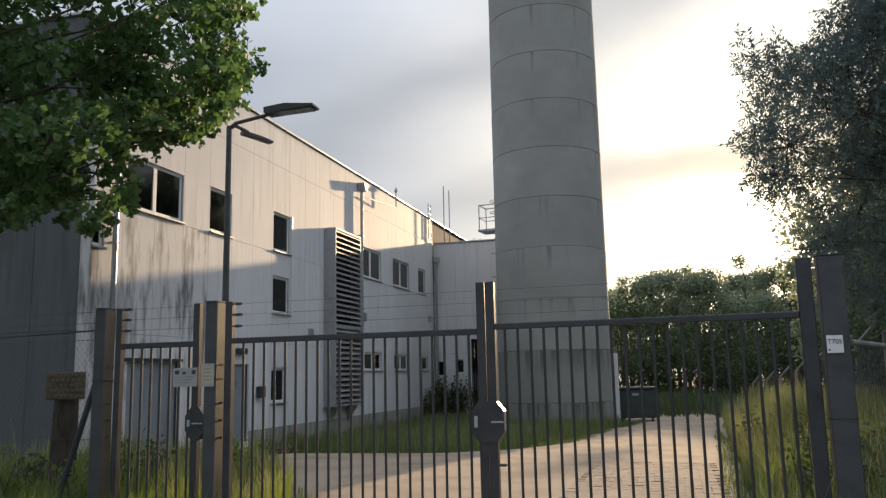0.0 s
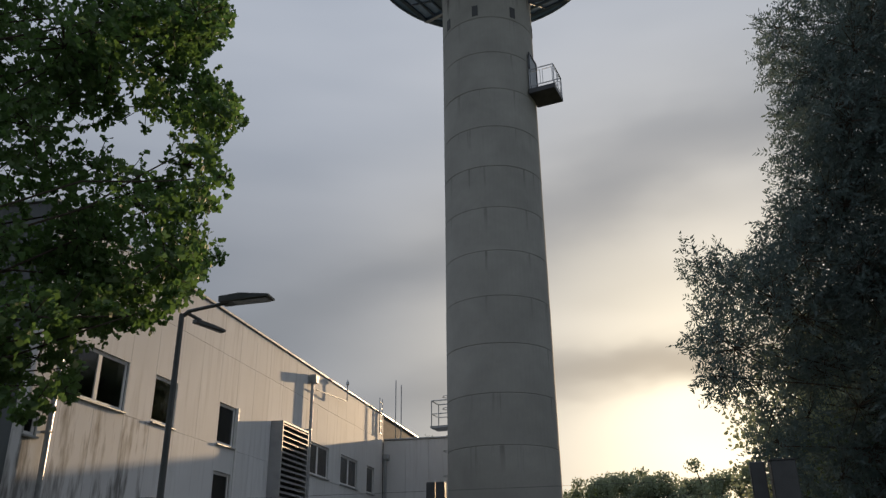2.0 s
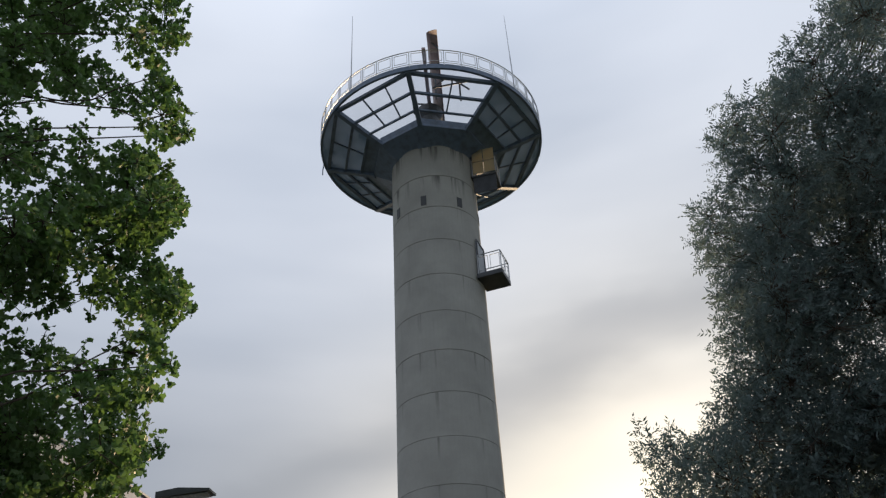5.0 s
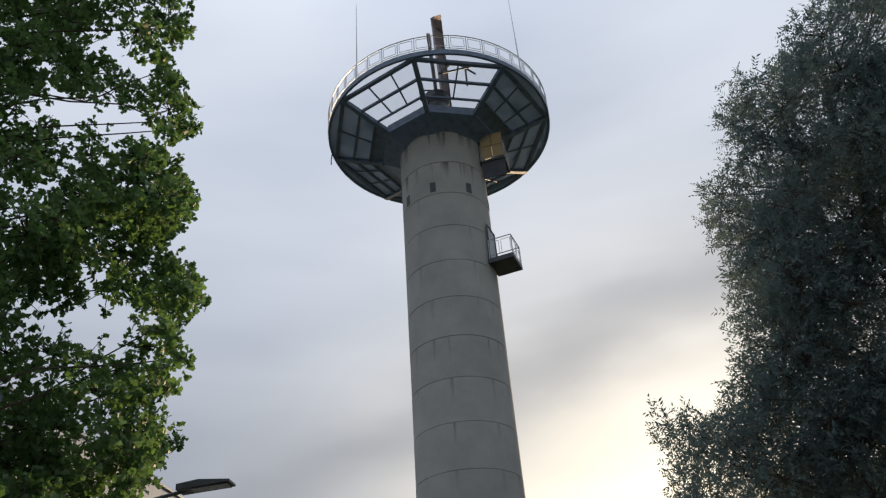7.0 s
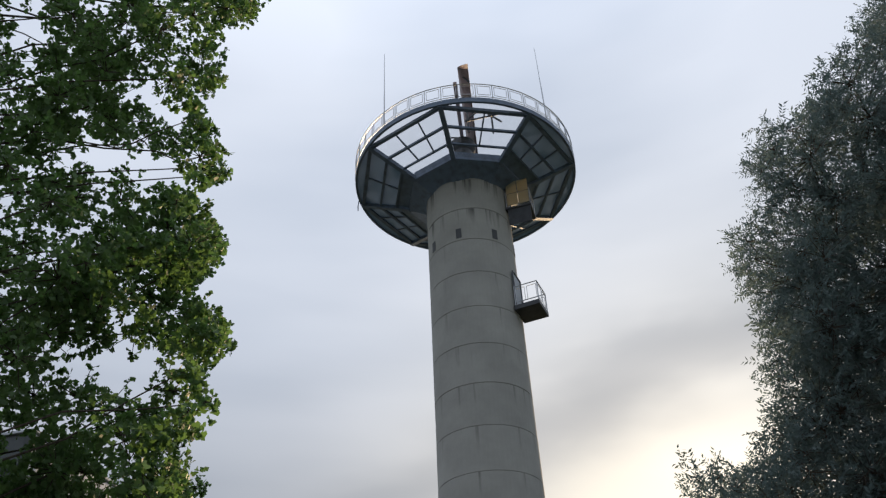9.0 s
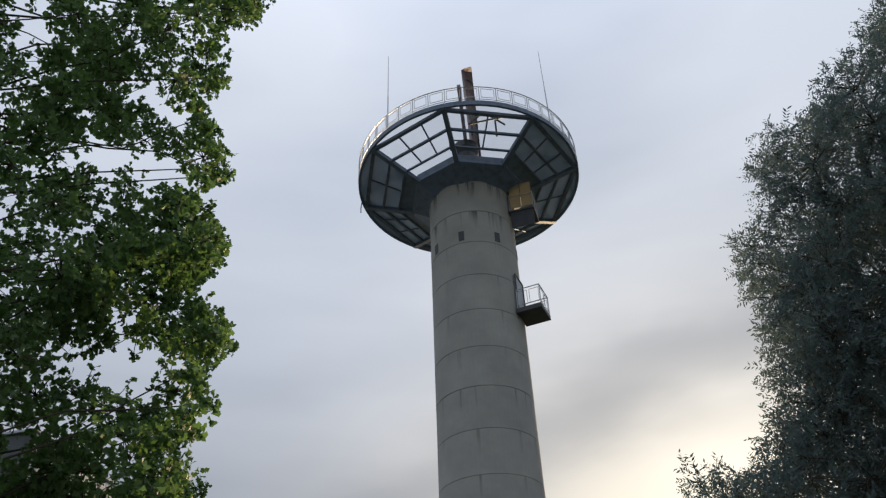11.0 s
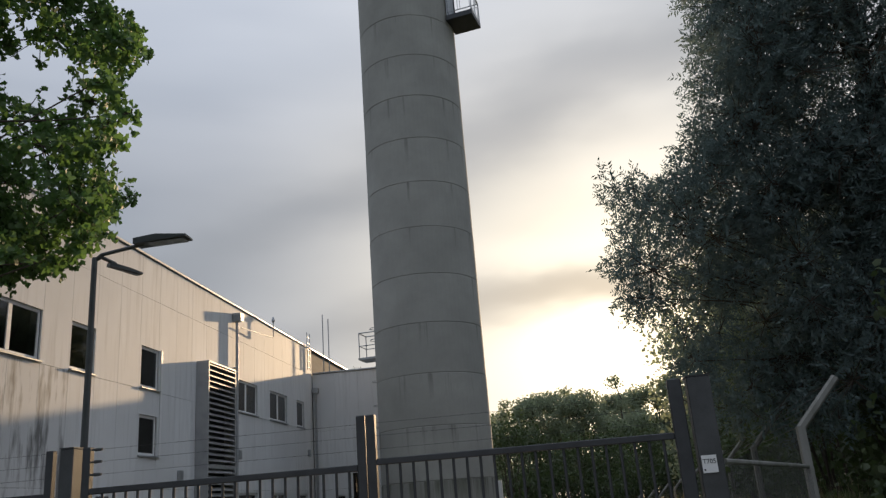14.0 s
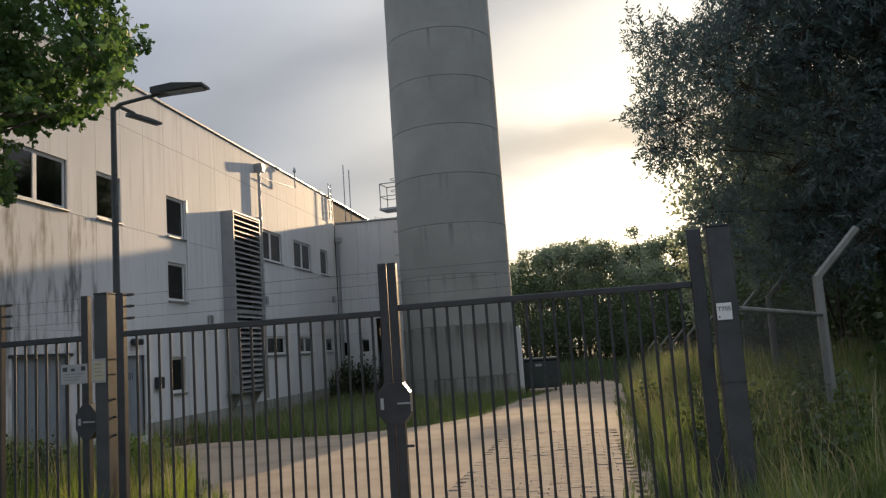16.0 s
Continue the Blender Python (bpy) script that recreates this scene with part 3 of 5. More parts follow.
part("downpipe", rods([((FX + 0.16, AY - 0.10, 0.2), (FX + 0.16, AY - 0.10, 6.9))], 0.055, 10), M_ZINC, annex)
part("hopper", boxed(FX + 0.04, FX + 0.32, AY - 0.22, AY - 0.02, 6.9, 7.15, bevel=0.02), M_ZINC, annex)

# ---- concrete tower ----
TX, TY, TR = -4.72, 32.66, 2.22
TOP = 30.75
tower = thing("radar_tower", "round grey precast concrete tower with stained ring joints", "tower", m=pose(TX, TY, 0))
JOINT = 1.985
rng = random.Random(4)
edges = [-0.8, 0.5]
while edges[-1] + JOINT < TOP - 0.2:
    edges.append(edges[-1] + JOINT)
edges.append(TOP)
for i, (a, b) in enumerate(zip(edges, edges[1:])):
    r = TR + 0.05 * max(0.0, 1 - a / 14) + rng.uniform(-0.006, 0.006)
    bm = lathe([(r - 0.025, a), (r, a + 0.025), (r, b - 0.022), (r - 0.025, b)], 72)
    part("concrete_ring", bm, M_CONCRETE_FOOT if i < 2 else M_CONCRETE_TOP if a > 26 else M_CONCRETE, tower)
part("core", lathe([(TR - 0.03, -0.8), (TR - 0.03, TOP)], 48), M_CORE, tower)


def around(angle, r, z=0.0):
    """A place on the tower's local frame, angle in degrees from +x."""
    return Vector((r * math.cos(radians(angle)), r * math.sin(radians(angle)), z))


def facing(angle, r, z):
    """A pose on the tower whose local x points outward."""
    return Matrix.Translation(around(angle, r, z)) @ pose(0, 0, 0, 0, 0, angle)


# small square openings under the platform: black blocks painted in for their inner shade
for angle in (-96, -48, -138, 0, 60):
    o = part("opening", boxed(-0.05, 0.015, -0.14, 0.14, -0.29, 0.29), M_INK, tower, "black block drawn as the shade in a small square opening")
    o.matrix_local = facing(angle, TR, 26.75)
# steel platform under the antenna
RIM_R, RIM_Z, HUB_R, HUB_Z = 6.1, 32.05, 3.3, 30.85
platform = thing("antenna_platform", "round dark steel platform with railing on top of the tower", "platform", m=pose(TX, TY, 0))
part("hub", lathe([(TR - 0.02, 30.2), (TR + 0.35, 30.45), (HUB_R, HUB_Z), (HUB_R, HUB_Z + 0.5), (TR - 0.3, HUB_Z + 0.55), (TR - 0.3, 30.2)], 8), M_DECK, platform).rotation_euler = (0, 0, radians(-91 + 0.0))
part("rim", lathe([(RIM_R - 0.12, RIM_Z - 0.14), (RIM_R, RIM_Z - 0.14), (RIM_R, RIM_Z + 0.16), (RIM_R - 0.12, RIM_Z + 0.16)], 72, close=True), M_DECK, platform)
CORNERS = [-91 + 45 * i for i in range(8)]


def lerp(a, b, t):
    return a + (b - a) * t


for i, ang in enumerate(CORNERS):
    nxt = CORNERS[(i + 1) % 8] if i < 7 else CORNERS[0] + 360
    inner, outer = around(ang, HUB_R - 0.1, HUB_Z + 0.05), around(ang, RIM_R - 0.08, RIM_Z - 0.1)
    inner2, outer2 = around(nxt, HUB_R - 0.1, HUB_Z + 0.05), around(nxt, RIM_R - 0.08, RIM_Z - 0.1)
    part("beam", rod(bmesh.new(), inner, outer, 0.17, sides=4), M_DECK, platform)
    for f, r in ((0.97, 0.13), (0.62, 0.09), (0.30, 0.07)):
        part("cross_beam", rod(bmesh.new(), lerp(inner, outer, f), lerp(inner2, outer2, f), r, sides=4), M_DECK, platform)
    for f in (0.36, 0.68) if i % 2 else (0.5,):
        part("rib", rod(bmesh.new(), lerp(lerp(inner, inner2, f), lerp(outer, outer2, f), 0.3), lerp(lerp(inner, inner2, f), lerp(outer, outer2, f), 0.97), 0.05, sides=4), M_DECK, platform)
    bm = bmesh.new()
    up = Vector((0, 0, 0.06))
    bm.faces.new([bm.verts.new(p + up) for p in (inner, outer, outer2, inner2)])
    part("floor_panel", bm, M_MESH_OPEN if i in (0, 7) else M_MESH_DENSE, platform)
    if i not in (0, 7):
        bm = bmesh.new()
        up = Vector((0, 0, 0.03))
        bm.faces.new([bm.verts.new(q_ + up) for q_ in (inner, lerp(inner, outer, 0.30), lerp(inner2, outer2, 0.30), inner2)])
        part("inner_panel", bm, M_DECK, platform)
    bm = bmesh.new()
    seg = [around(ang + 45 * j / 6, RIM_R - 0.06, RIM_Z - 0.08) for j in range(7)]
    mid = (outer + outer2) / 2
    for p, q in zip(seg, seg[1:]):
        bm.faces.new([bm.verts.new(v) for v in (p, q, mid)])
    part("edge_panel", bm, M_MESH_OPEN if i in (0, 7) else M_MESH_DENSE, platform)
RAILS = 44
for name_, zz, r in (("handrail", 33.22, 0.03), ("toe_rail", 32.30, 0.02)):
    part(name_, lathe([(RIM_R - r, zz), (RIM_R, zz - r), (RIM_R + r, zz), (RIM_R, zz + r)], 88, close=True), M_ZINC, platform)
panel_bm = bmesh.new()
da = 360 / RAILS
pts = [around(s * da * 0.38, RIM_R, zz) for s, zz in ((-1, 32.45), (1, 32.45), (1, 33.08), (-1, 33.08))]
for p, q in zip(pts, pts[1:] + pts[:1]):
    rod(panel_bm, p, q, 0.016, sides=5)
rod(panel_bm, around(-da / 2, RIM_R, 32.1), around(-da / 2, RIM_R, 33.22), 0.024, sides=6)
rail_mesh = mesh_from(panel_bm, "rail_panel")
rail_mesh.materials.append(M_ZINC)
for i in range(RAILS):
    o = new("rail_panel", rail_mesh)
    o.parent, o.rotation_euler = platform, (0, 0, radians(da * (i + 0.5)))
for ang, top in ((-121.5, 37.95), (-35.6, 37.9)):
    rodthing = part("whip_antenna", rod(rod(bmesh.new(), around(ang, RIM_R + 0.03, 32.2), around(ang, RIM_R + 0.03, 34.6), 0.035, 0.03), around(ang, RIM_R + 0.03, 34.6), around(ang, RIM_R + 0.03, top), 0.024, 0.012), M_ZINC, platform, "thin whip antenna on the railing")
# hanging cable end below the rim
part("cable", tube([around(183, RIM_R - 0.02, 32.0), around(183, RIM_R + 0.04, 31.5), around(184, RIM_R, 31.1)], 0.03), M_DECK, platform)

# radar antenna above the platform
radar = thing("radar_antenna", "long faded red radar antenna bar on a pedestal", "antenna", m=pose(TX, TY, 0, 0, 0, -84))
part("pedestal", lathe([(0.9, 30.95), (0.9, 31.6), (0.62, 32.0), (0.55, 34.3), (0.75, 34.6), (0.75, 35.0), (0.0, 35.0)], 20), M_STEEL, radar)
bm = bmesh.new()
steps = 14
prev = None
for i in range(steps + 1):
    u = -4.9 + 9.8 * i / steps
    h = 0.95 * (1 - (abs(u) / 5.6) ** 2)
    row = [bm.verts.new((u, 0.25 + 0.5 * (v * v), 36.0 + v * h)) for v in (-1, -0.5, 0, 0.5, 1)]
    row2 = [bm.verts.new((u, 0.32 + 0.5 * (v * v), 36.0 + v * h)) for v in (-1, -0.5, 0, 0.5, 1)]
    if prev:
        for a, b, flip in ((prev[0], row, 1), (prev[1], row2, 0)):
            for j in range(4):
                f = (a[j], a[j + 1], b[j + 1], b[j])
                bm.faces.new(f if flip else f[::-1])
    prev = (row, row2)
part("reflector", bm, M_RED, radar, "faded red and white curved reflector")
for i in range(9):
    u = -4.4 + 1.1 * i
    part("rib", tube([(u, 0.8, 36.7), (u, 0.36, 36.0), (u, 0.8, 35.3)], 0.045, 5), M_STEEL, radar)
part("feed_beam", boxed(-4.6, 4.6, -0.06, 0.14, 35.05, 35.25, bevel=0.03), M_RED, radar)
part("feed_arm", rods([((-0.4, 0.2, 35.2), (-0.4, -0.9, 35.4)), ((0.4, 0.2, 35.2), (0.4, -0.9, 35.4)), ((-0.4, -0.9, 35.4), (0.4, -0.9, 35.4))], 0.05), M_STEEL, radar)
# lattice of masts and boxes on the deck
deck = thing("deck_mast", "small steel lattice frame on the platform deck", "mast", m=pose(TX, TY, 0))
lat = [((0.9, -4.6, 32.0), (1.7, -4.3, 33.0)), ((1.7, -4.3, 33.0), (2.7, -4.0, 32.1)), ((0.9, -4.6, 32.0), (2.9, -4.2, 32.5)), ((1.4, -5.0, 32.1), (2.2, -3.8, 33.1)), ((2.2, -3.8, 33.1), (2.2, -3.8, 31.6)), ((1.0, -4.2, 31.6), (1.0, -4.2, 33.2))]
part("lattice", rods(lat, 0.05), M_STEEL, deck)



def balcony(angle, z, depth, width, label, door_mat, high=1.05, skirt=0.25):
    """A small steel balcony on the tower wall with a railing and a door behind it."""
    t = thing("balcony", label, "balcony", m=pose(TX, TY, 0) @ facing(angle, TR - 0.05, z))
    part("floor", boxed(0.0, depth, -width / 2, width / 2, -skirt, 0.0, bevel=0.01), M_STEEL, t)
    d = part("door", boxed(0.0, 0.07, -0.5, 0.5, 0.02, 2.05, bevel=0.01), door_mat, t)
    part("door_frame", tube([(0.08, -0.54, 0.0), (0.08, -0.54, 2.1), (0.08, 0.54, 2.1), (0.08, 0.54, 0.0)], 0.04, 4), M_STEEL, t)
    c = [(0.08, -width / 2 + 0.03), (depth - 0.03, -width / 2 + 0.03), (depth - 0.03, width / 2 - 0.03), (0.08, width / 2 - 0.03)]
    part("handrail", tube([(x, y, high) for x, y in c], 0.026), M_ZINC, t)
    for (xa, ya), (xb, yb) in zip(c, c[1:]):
        n_ = 2
        for j in range(n_):
            p = [Vector((xa + (xb - xa) * f, ya + (yb - ya) * f, 0)) for f in ((j + 0.1) / n_, (j + 0.9) / n_)]
            q = [p[0] + Vector((0, 0, 0.15)), p[1] + Vector((0, 0, 0.15)), p[1] + Vector((0, 0, 0.9)), p[0] + Vector((0, 0, 0.9))]
            part("rail_panel", tube(q + q[:1], 0.014, 5), M_ZINC, t)
    for x, y in c:
        part("rail_post", rods([((x, y, 0.0), (x, y, high))], 0.024), M_ZINC, t)
    return t


balcony(-12, 22.74, 1.25, 1.35, "small grey steel balcony high on the tower wall", M_GREYDOOR)
upper = balcony(-5, 29.02, 1.35, 1.3, "steel balcony with yellow translucent screens under the platform", M_GREYDOOR, skirt=0.12)
for i in range(2):
    for j in range(2):
        part("screen_panel", boxed(0.14 + 0.6 * i, 0.70 + 0.6 * i, -0.66, -0.645, 0.10 + 0.82 * j, 0.88 + 0.82 * j), M_SCREEN, upper, "yellow translucent screen panel")
part("apron", boxed(0.10, 1.30, -0.60, -0.57, -1.15, -0.125), M_STEEL, upper)

# ladder with a caged landing at the annex roof
landing = thing("ladder_landing", "galvanised caged ladder landing on the tower side", "ladder", m=pose(TX, TY, 0) @ facing(172, TR - 0.24, 0))
part("grating", boxed(0.05, 1.0, -0.45, 0.45, 7.62, 7.70), M_ZINC, landing)
part("handrail", tube([(0.05, -0.42, 8.75), (0.95, -0.42, 8.75), (0.95, 0.42, 8.75), (0.05, 0.42, 8.75)], 0.024), M_ZINC, landing)
part("handrail", tube([(0.05, -0.42, 8.2), (0.95, -0.42, 8.2), (0.95, 0.42, 8.2), (0.05, 0.42, 8.2)], 0.018), M_ZINC, landing)
for x, y in ((0.95, -0.42), (0.95, 0.42), (0.45, -0.42), (0.05, -0.42)):
    part("rail_post", rods([((x, y, 7.7), (x, y, 8.75))], 0.022), M_ZINC, landing)
for zz in (8.95, 8.45, 6.7, 5.7, 4.8):
    part("cage_hoop", tube([(0.05, -0.3, zz), (0.45, -0.28, zz), (0.6, 0.0, zz), (0.45, 0.28, zz), (0.05, 0.3, zz)], 0.016, 5), M_ZINC, landing)
part("ladder_rails", rods([((0.12, -0.2, 0.3), (0.12, -0.2, 9.0)), ((0.12, 0.2, 0.3), (0.12, 0.2, 9.0))], 0.022), M_ZINC, landing)
for i in range(29):
    part("rung", rods([((0.12, -0.2, 0.5 + 0.29 * i), (0.12, 0.2, 0.5 + 0.29 * i))], 0.013, 5), M_ZINC, landing)
# corner post of a steel door niche at the foot of the tower
niche = part("niche_post", boxed(-0.06, 0.24, -0.09, 0.09, -0.5, 2.35, bevel=0.01), M_WHITE, tower, "pale door jamb at the foot of the tower")
niche.matrix_local = facing(-6, TR + 0.05, 0)

# ---- street lamp ----
lamp = thing("street_lamp", "dark steel street lamp with two flat heads", "street lamp", m=pose(-7.25, 11.98, 0))
part("pole", rod(rod(bmesh.new(), (0, 0, -0.1), (0, 0, 1.2), 0.075, sides=14), (0, 0, 1.2), (0, 0, 6.02), 0.062, 0.045, sides=14), M_LAMP, lamp, smooth=False)


def lamp_head(direction, reach, rise, length, width, thick=1.0, tip=-2):
    a = radians(direction)
    turn = pose(0, 0, 6.0, 0, 0, direction)
    arm = part("arm", tube([(0, 0, -0.03), (0.12, 0, 0.06), (reach, 0, rise)], 0.032), M_LAMP, lamp)
    arm.matrix_local = turn
    head = part("head", prism([(reach - 0.12, rise - 0.05), (reach + length, rise - 0.035), (reach + length, rise + 0.0), (reach + 0.25, rise + 0.075 * thick), (reach - 0.12, rise + 0.05 * thick)], -width / 2, width / 2), M_LAMP, lamp, "flat dark lamp head")
    head.matrix_local = turn @ pose(0, 0, 0, 0, tip, 0)
    part("diffuser", boxed(reach + 0.12, reach + length - 0.05, -width / 2 + 0.04, width / 2 - 0.04, rise - 0.062, rise - 0.052), M_DIFF, head)


lamp_head(2, 0.85, 0.17, 0.78, 0.30)
lamp_head(66, 0.40, 0.0, 0.52, 0.13, 0.25, 4)

# ---- gate ----
GATE = pose(0, 7.063, 0, 0, 0, -2.29)


def gate_post(s0, s1, top, label):
    p = thing("gate_post", label, "post", "gate posts", m=GATE @ pose((s0 + s1) / 2, 0.0, 0))
    w = (s1 - s0) / 2
    part("shaft", boxed(-w, w, -0.08, 0.08, -0.3, top, bevel=0.008), M_POST, p)
    part("cap", boxed(-w - 0.004, w + 0.004, -0.084, 0.084, top + 0.002, top + 0.012), M_POST, p)
    for zz in (1.80, 1.66) if s0 < -1 else (1.25,):
        part("cable_tie", boxed(-w - 0.006, w + 0.006, -0.086, 0.086, zz, zz + 0.01), M_INK, p)
    if s0 < -1:
        for zz in (1.42, 1.25, 1.08):
            part("bolt", rods([((w, 0.0, zz), (w + 0.035, 0.0, zz))], 0.011), M_INK, p)
    return p


post_a = gate_post(-5.940, -5.800, 2.42, "square grey steel gate post at the end of the gate")
post_b = gate_post(-4.564, -4.425, 2.43, "square grey steel gate post between the gates")
post_c = gate_post(1.130, 1.320, 2.53, "square grey steel gate post with a small number sign")


def gate_leaf(s0, s1, stile, top, rail, label, bars_from, pitch, count, insulators_at, end_stile=0):
    """A welded gate leaf: tall stiles, rails and round bars, with insulators on the tall stile."""
    g = thing("gate_leaf", label, "gate", "gate leaves", m=GATE)
    end_stile = end_stile or stile
    for a, w_, t_ in ((s0, stile, top[0]), (s1 - end_stile, end_stile, top[1])):
        part("stile", boxed(a, a + w_, -0.035, 0.035, 0.06, t_, bevel=0.006), M_GATE, g)
    part("rail", boxed(s0 + stile, s1 - end_stile, -0.026, 0.026, rail - 0.055, rail, bevel=0.006), M_GATE, g)
    part("rail", boxed(s0 + stile, s1 - end_stile, -0.026, 0.026, 0.10, 0.155, bevel=0.006), M_GATE, g)
    bar_mesh = mesh_from(rod(bmesh.new(), (0, 0, 0.155), (0, 0, rail - 0.055), 0.0125, sides=10, caps=False), "bar")
    bar_mesh.polygons.foreach_set("use_smooth", [True] * len(bar_mesh.polygons))
    bar_mesh.materials.append(M_GATE)
    for i in range(count):
        b = new("bar", bar_mesh)
        b.parent, b.location = g, (bars_from + pitch * i, 0, 0)
    for a in insulators_at:
        for zz in (2.405, 2.295, 2.180):
            part("insulator", rod(rod(bmesh.new(), (a, -0.01, zz), (a + 0.05, -0.01, zz), 0.009), (a + 0.035, -0.01, zz), (a + 0.105, -0.01, zz), 0.017, 0.013), M_INK, g)
    for zz in (2.405, 2.295, 2.180):
        part("wire", rods([((s0 + stile, -0.01, zz), (s1 - end_stile, -0.01, zz))], 0.0018, 4), M_STEEL, g)
    return g


walk_gate = gate_leaf(-5.703, -4.665, 0.074, (2.42, 2.43), 2.045, "narrow dark steel bar gate for walkers", -5.498, 0.1168, 7, (-5.629,))
leaf_l = gate_leaf(-4.362, -1.643, 0.080, (2.43, 2.48), 2.060, "wide dark steel bar gate leaf, closed", -4.162, 0.1176, 21, (-4.282,))
leaf_r = gate_leaf(-1.637, 1.092, 0.082, (2.48, 2.53), 2.098, "wide dark steel bar gate leaf, closed", -1.469, 0.1175, 21, (), 0.115)


def lock_case(parent, s0, s1, z0, z1):
    o = [(s0, z0 + 0.09), (s0 + 0.07, z0), (s1 - 0.07, z0), (s1, z0 + 0.09), (s1, z1 - 0.09), (s1 - 0.07, z1), (s0 + 0.07, z1), (s0, z1 - 0.09)]
    case = part("lock_case", prism(o, -0.05, 0.05), M_GATE, parent, "dark angular lock case")
    part("keeper", boxed(s0 + 0.03, s0 + 0.06, -0.058, -0.051, z0 + 0.13, z1 - 0.13), M_ZINC, case)
    zm = (z0 + z1) / 2
    part("handle", rods([((s1 - 0.09, -0.05, zm), (s1 - 0.09, -0.11, zm)), ((s1 - 0.10, -0.11, zm), (s1 + 0.02, -0.11, zm))], 0.008), M_ZINC, case, "bright lever handle")
    part("edge_strip", boxed(s1 + 0.001, s1 + 0.006, -0.05, 0.05, z0 + 0.10, z1 - 0.10), M_ZINC, case)
    return case


lock_case(leaf_r, -1.789, -1.490, 1.053, 1.412)
lock_case(walk_gate, -4.795, -4.570, 1.062, 1.385)
part("strike_bolt", rods([((-1.56, -0.04, 0.86), (-1.48, -0.04, 0.86))], 0.012), M_INK, leaf_r)


def plate(name, label, s0, s1, z0, z1, mat, y=-0.095):
    t = thing(name, label, "sign", m=GATE)
    part("board", boxed(s0, s1, y, y + 0.005, z0, z1, bevel=0.001), mat, t)
    return t


p = plate("information_sign", "small grey weathered sign on the walkers' gate", -4.950, -4.666, 1.587, 1.775, M_SIGN, -0.048)
for a, b, h in ((-4.93, -4.88, 0.042), (-4.84, -4.80, 0.026), (-4.73, -4.685, 0.042)):
    part("emblem", boxed(a, b, -0.0505, -0.0485, 1.71, 1.71 + h), M_INK, p)
for i in range(3):
    part("print_line", boxed(-4.92, -4.70 - 0.03 * i, -0.0505, -0.0485, 1.68 - 0.028 * i, 1.687 - 0.028 * i), M_PRINT, p)
p = plate("notice_sign", "small yellowed notice in a pale frame on the gate post", -4.586, -4.434, 1.584, 1.812, M_SIGN)
part("paper", boxed(-4.568, -4.452, -0.0985, -0.0955, 1.608, 1.790), M_SIGNPAPER, p)
for i in range(4):
    part("print_line", boxed(-4.555, -4.470, -0.1002, -0.0988, 1.755 - 0.036 * i, 1.763 - 0.036 * i), M_PRINT, p)
p = plate("number_sign", "small white sign with black letters on the gate post", 1.146, 1.264, 1.757, 1.894, M_WHITE)
text("letters", "T705", 0.050, M_INK, pose(1.205, -0.0968, 1.845, 90, 0, 0), p)
part("print_line", boxed(1.156, 1.170, -0.0968, -0.0952, 1.775, 1.788), M_INK, p)


def chain_link(p, q, height, step):
    """Diamond netting from p to q: two sets of slanting wires, clipped to the panel."""
    p, q = Vector(p), Vector(q)
    run = (q - p).length
    lines, u = [], -height
    while u < run:
        for way_ in (1, -1):
            a, b = max(0.0, -u), min(height, run - u)
            if b > a + 0.02:
                za, zb = (a, b) if way_ > 0 else (height - a, height - b)
                lines.append((p + (q - p) * ((u + a) / run) + Vector((0, 0, za)), p + (q - p) * ((u + b) / run) + Vector((0, 0, zb))))
        u += step
    return rods(lines, 0.0011 if step < 0.1 else 0.0020, 3)


# ---- boundary fence with raked concrete posts along the drive ----
FENCE = [(2.81, 9.99, 0.0), (3.43, 15.2, 0.0), (4.1, 21.0, -0.05), (4.5, 26.0, -0.2), (4.6, 31.0, -0.45), (4.55, 35.0, -0.7), (4.4, 39.0, -0.95), (4.2, 43.0, -1.15), (3.9, 47.0, -1.35)]


def fence_post():
    p = thing("fence_post", "weathered concrete fence post with a raked arm", "fence post", "fence posts")
    bm = bmesh.new()
    rod(bm, (0, 0, -0.9), (0, 0, 2.22), 0.075, 0.062, sides=4)
    part("shaft", bm, M_OLDPOST, p)
    part("arm", rod(bmesh.new(), (-0.01, 0, 2.18), (0.50, 0.0, 2.74), 0.050, 0.046, sides=6), M_OLDPOST, p)
    return p


first = fence_post()
first.matrix_world = pose(*FENCE[0])
for x, y, zz in FENCE[1:]:
    copy_thing(first, pose(x, y, zz))
mesh_thing = thing("chain_link_fence", "rusty chain link fence with wires on raked arms", "fence")
for (xa, ya, za), (xb, yb, zb) in zip(FENCE, FENCE[1:]):
    part("netting", chain_link((xa, ya, za), (xb, yb, zb), 2.15, 0.075 if ya < 20 else 0.14), M_CHAIN, mesh_thing)
    part("line_wire", rods([((xa + 0.5 * f, ya, za + 2.2 + 0.54 * f), (xb + 0.5 * f, yb, zb + 2.2 + 0.54 * f)) for f in (0.05, 0.28, 0.5, 0.72, 0.95)], 0.004, 4), M_STEEL, mesh_thing)
g0 = GATE @ Vector((1.33, 0.0, 0.0))
brace = thing("side_fence", "fence panel from the gate post to the first fence post", "fence")
part("rail", rods([((g0.x, g0.y, 1.84), (2.79, 9.93, 1.77))], 0.024, 8), M_OLDPOST, brace)
part("netting", chain_link((g0.x, g0.y, 0.0), (2.81, 9.92, 0.0), 1.76, 0.07), M_CHAIN, brace)

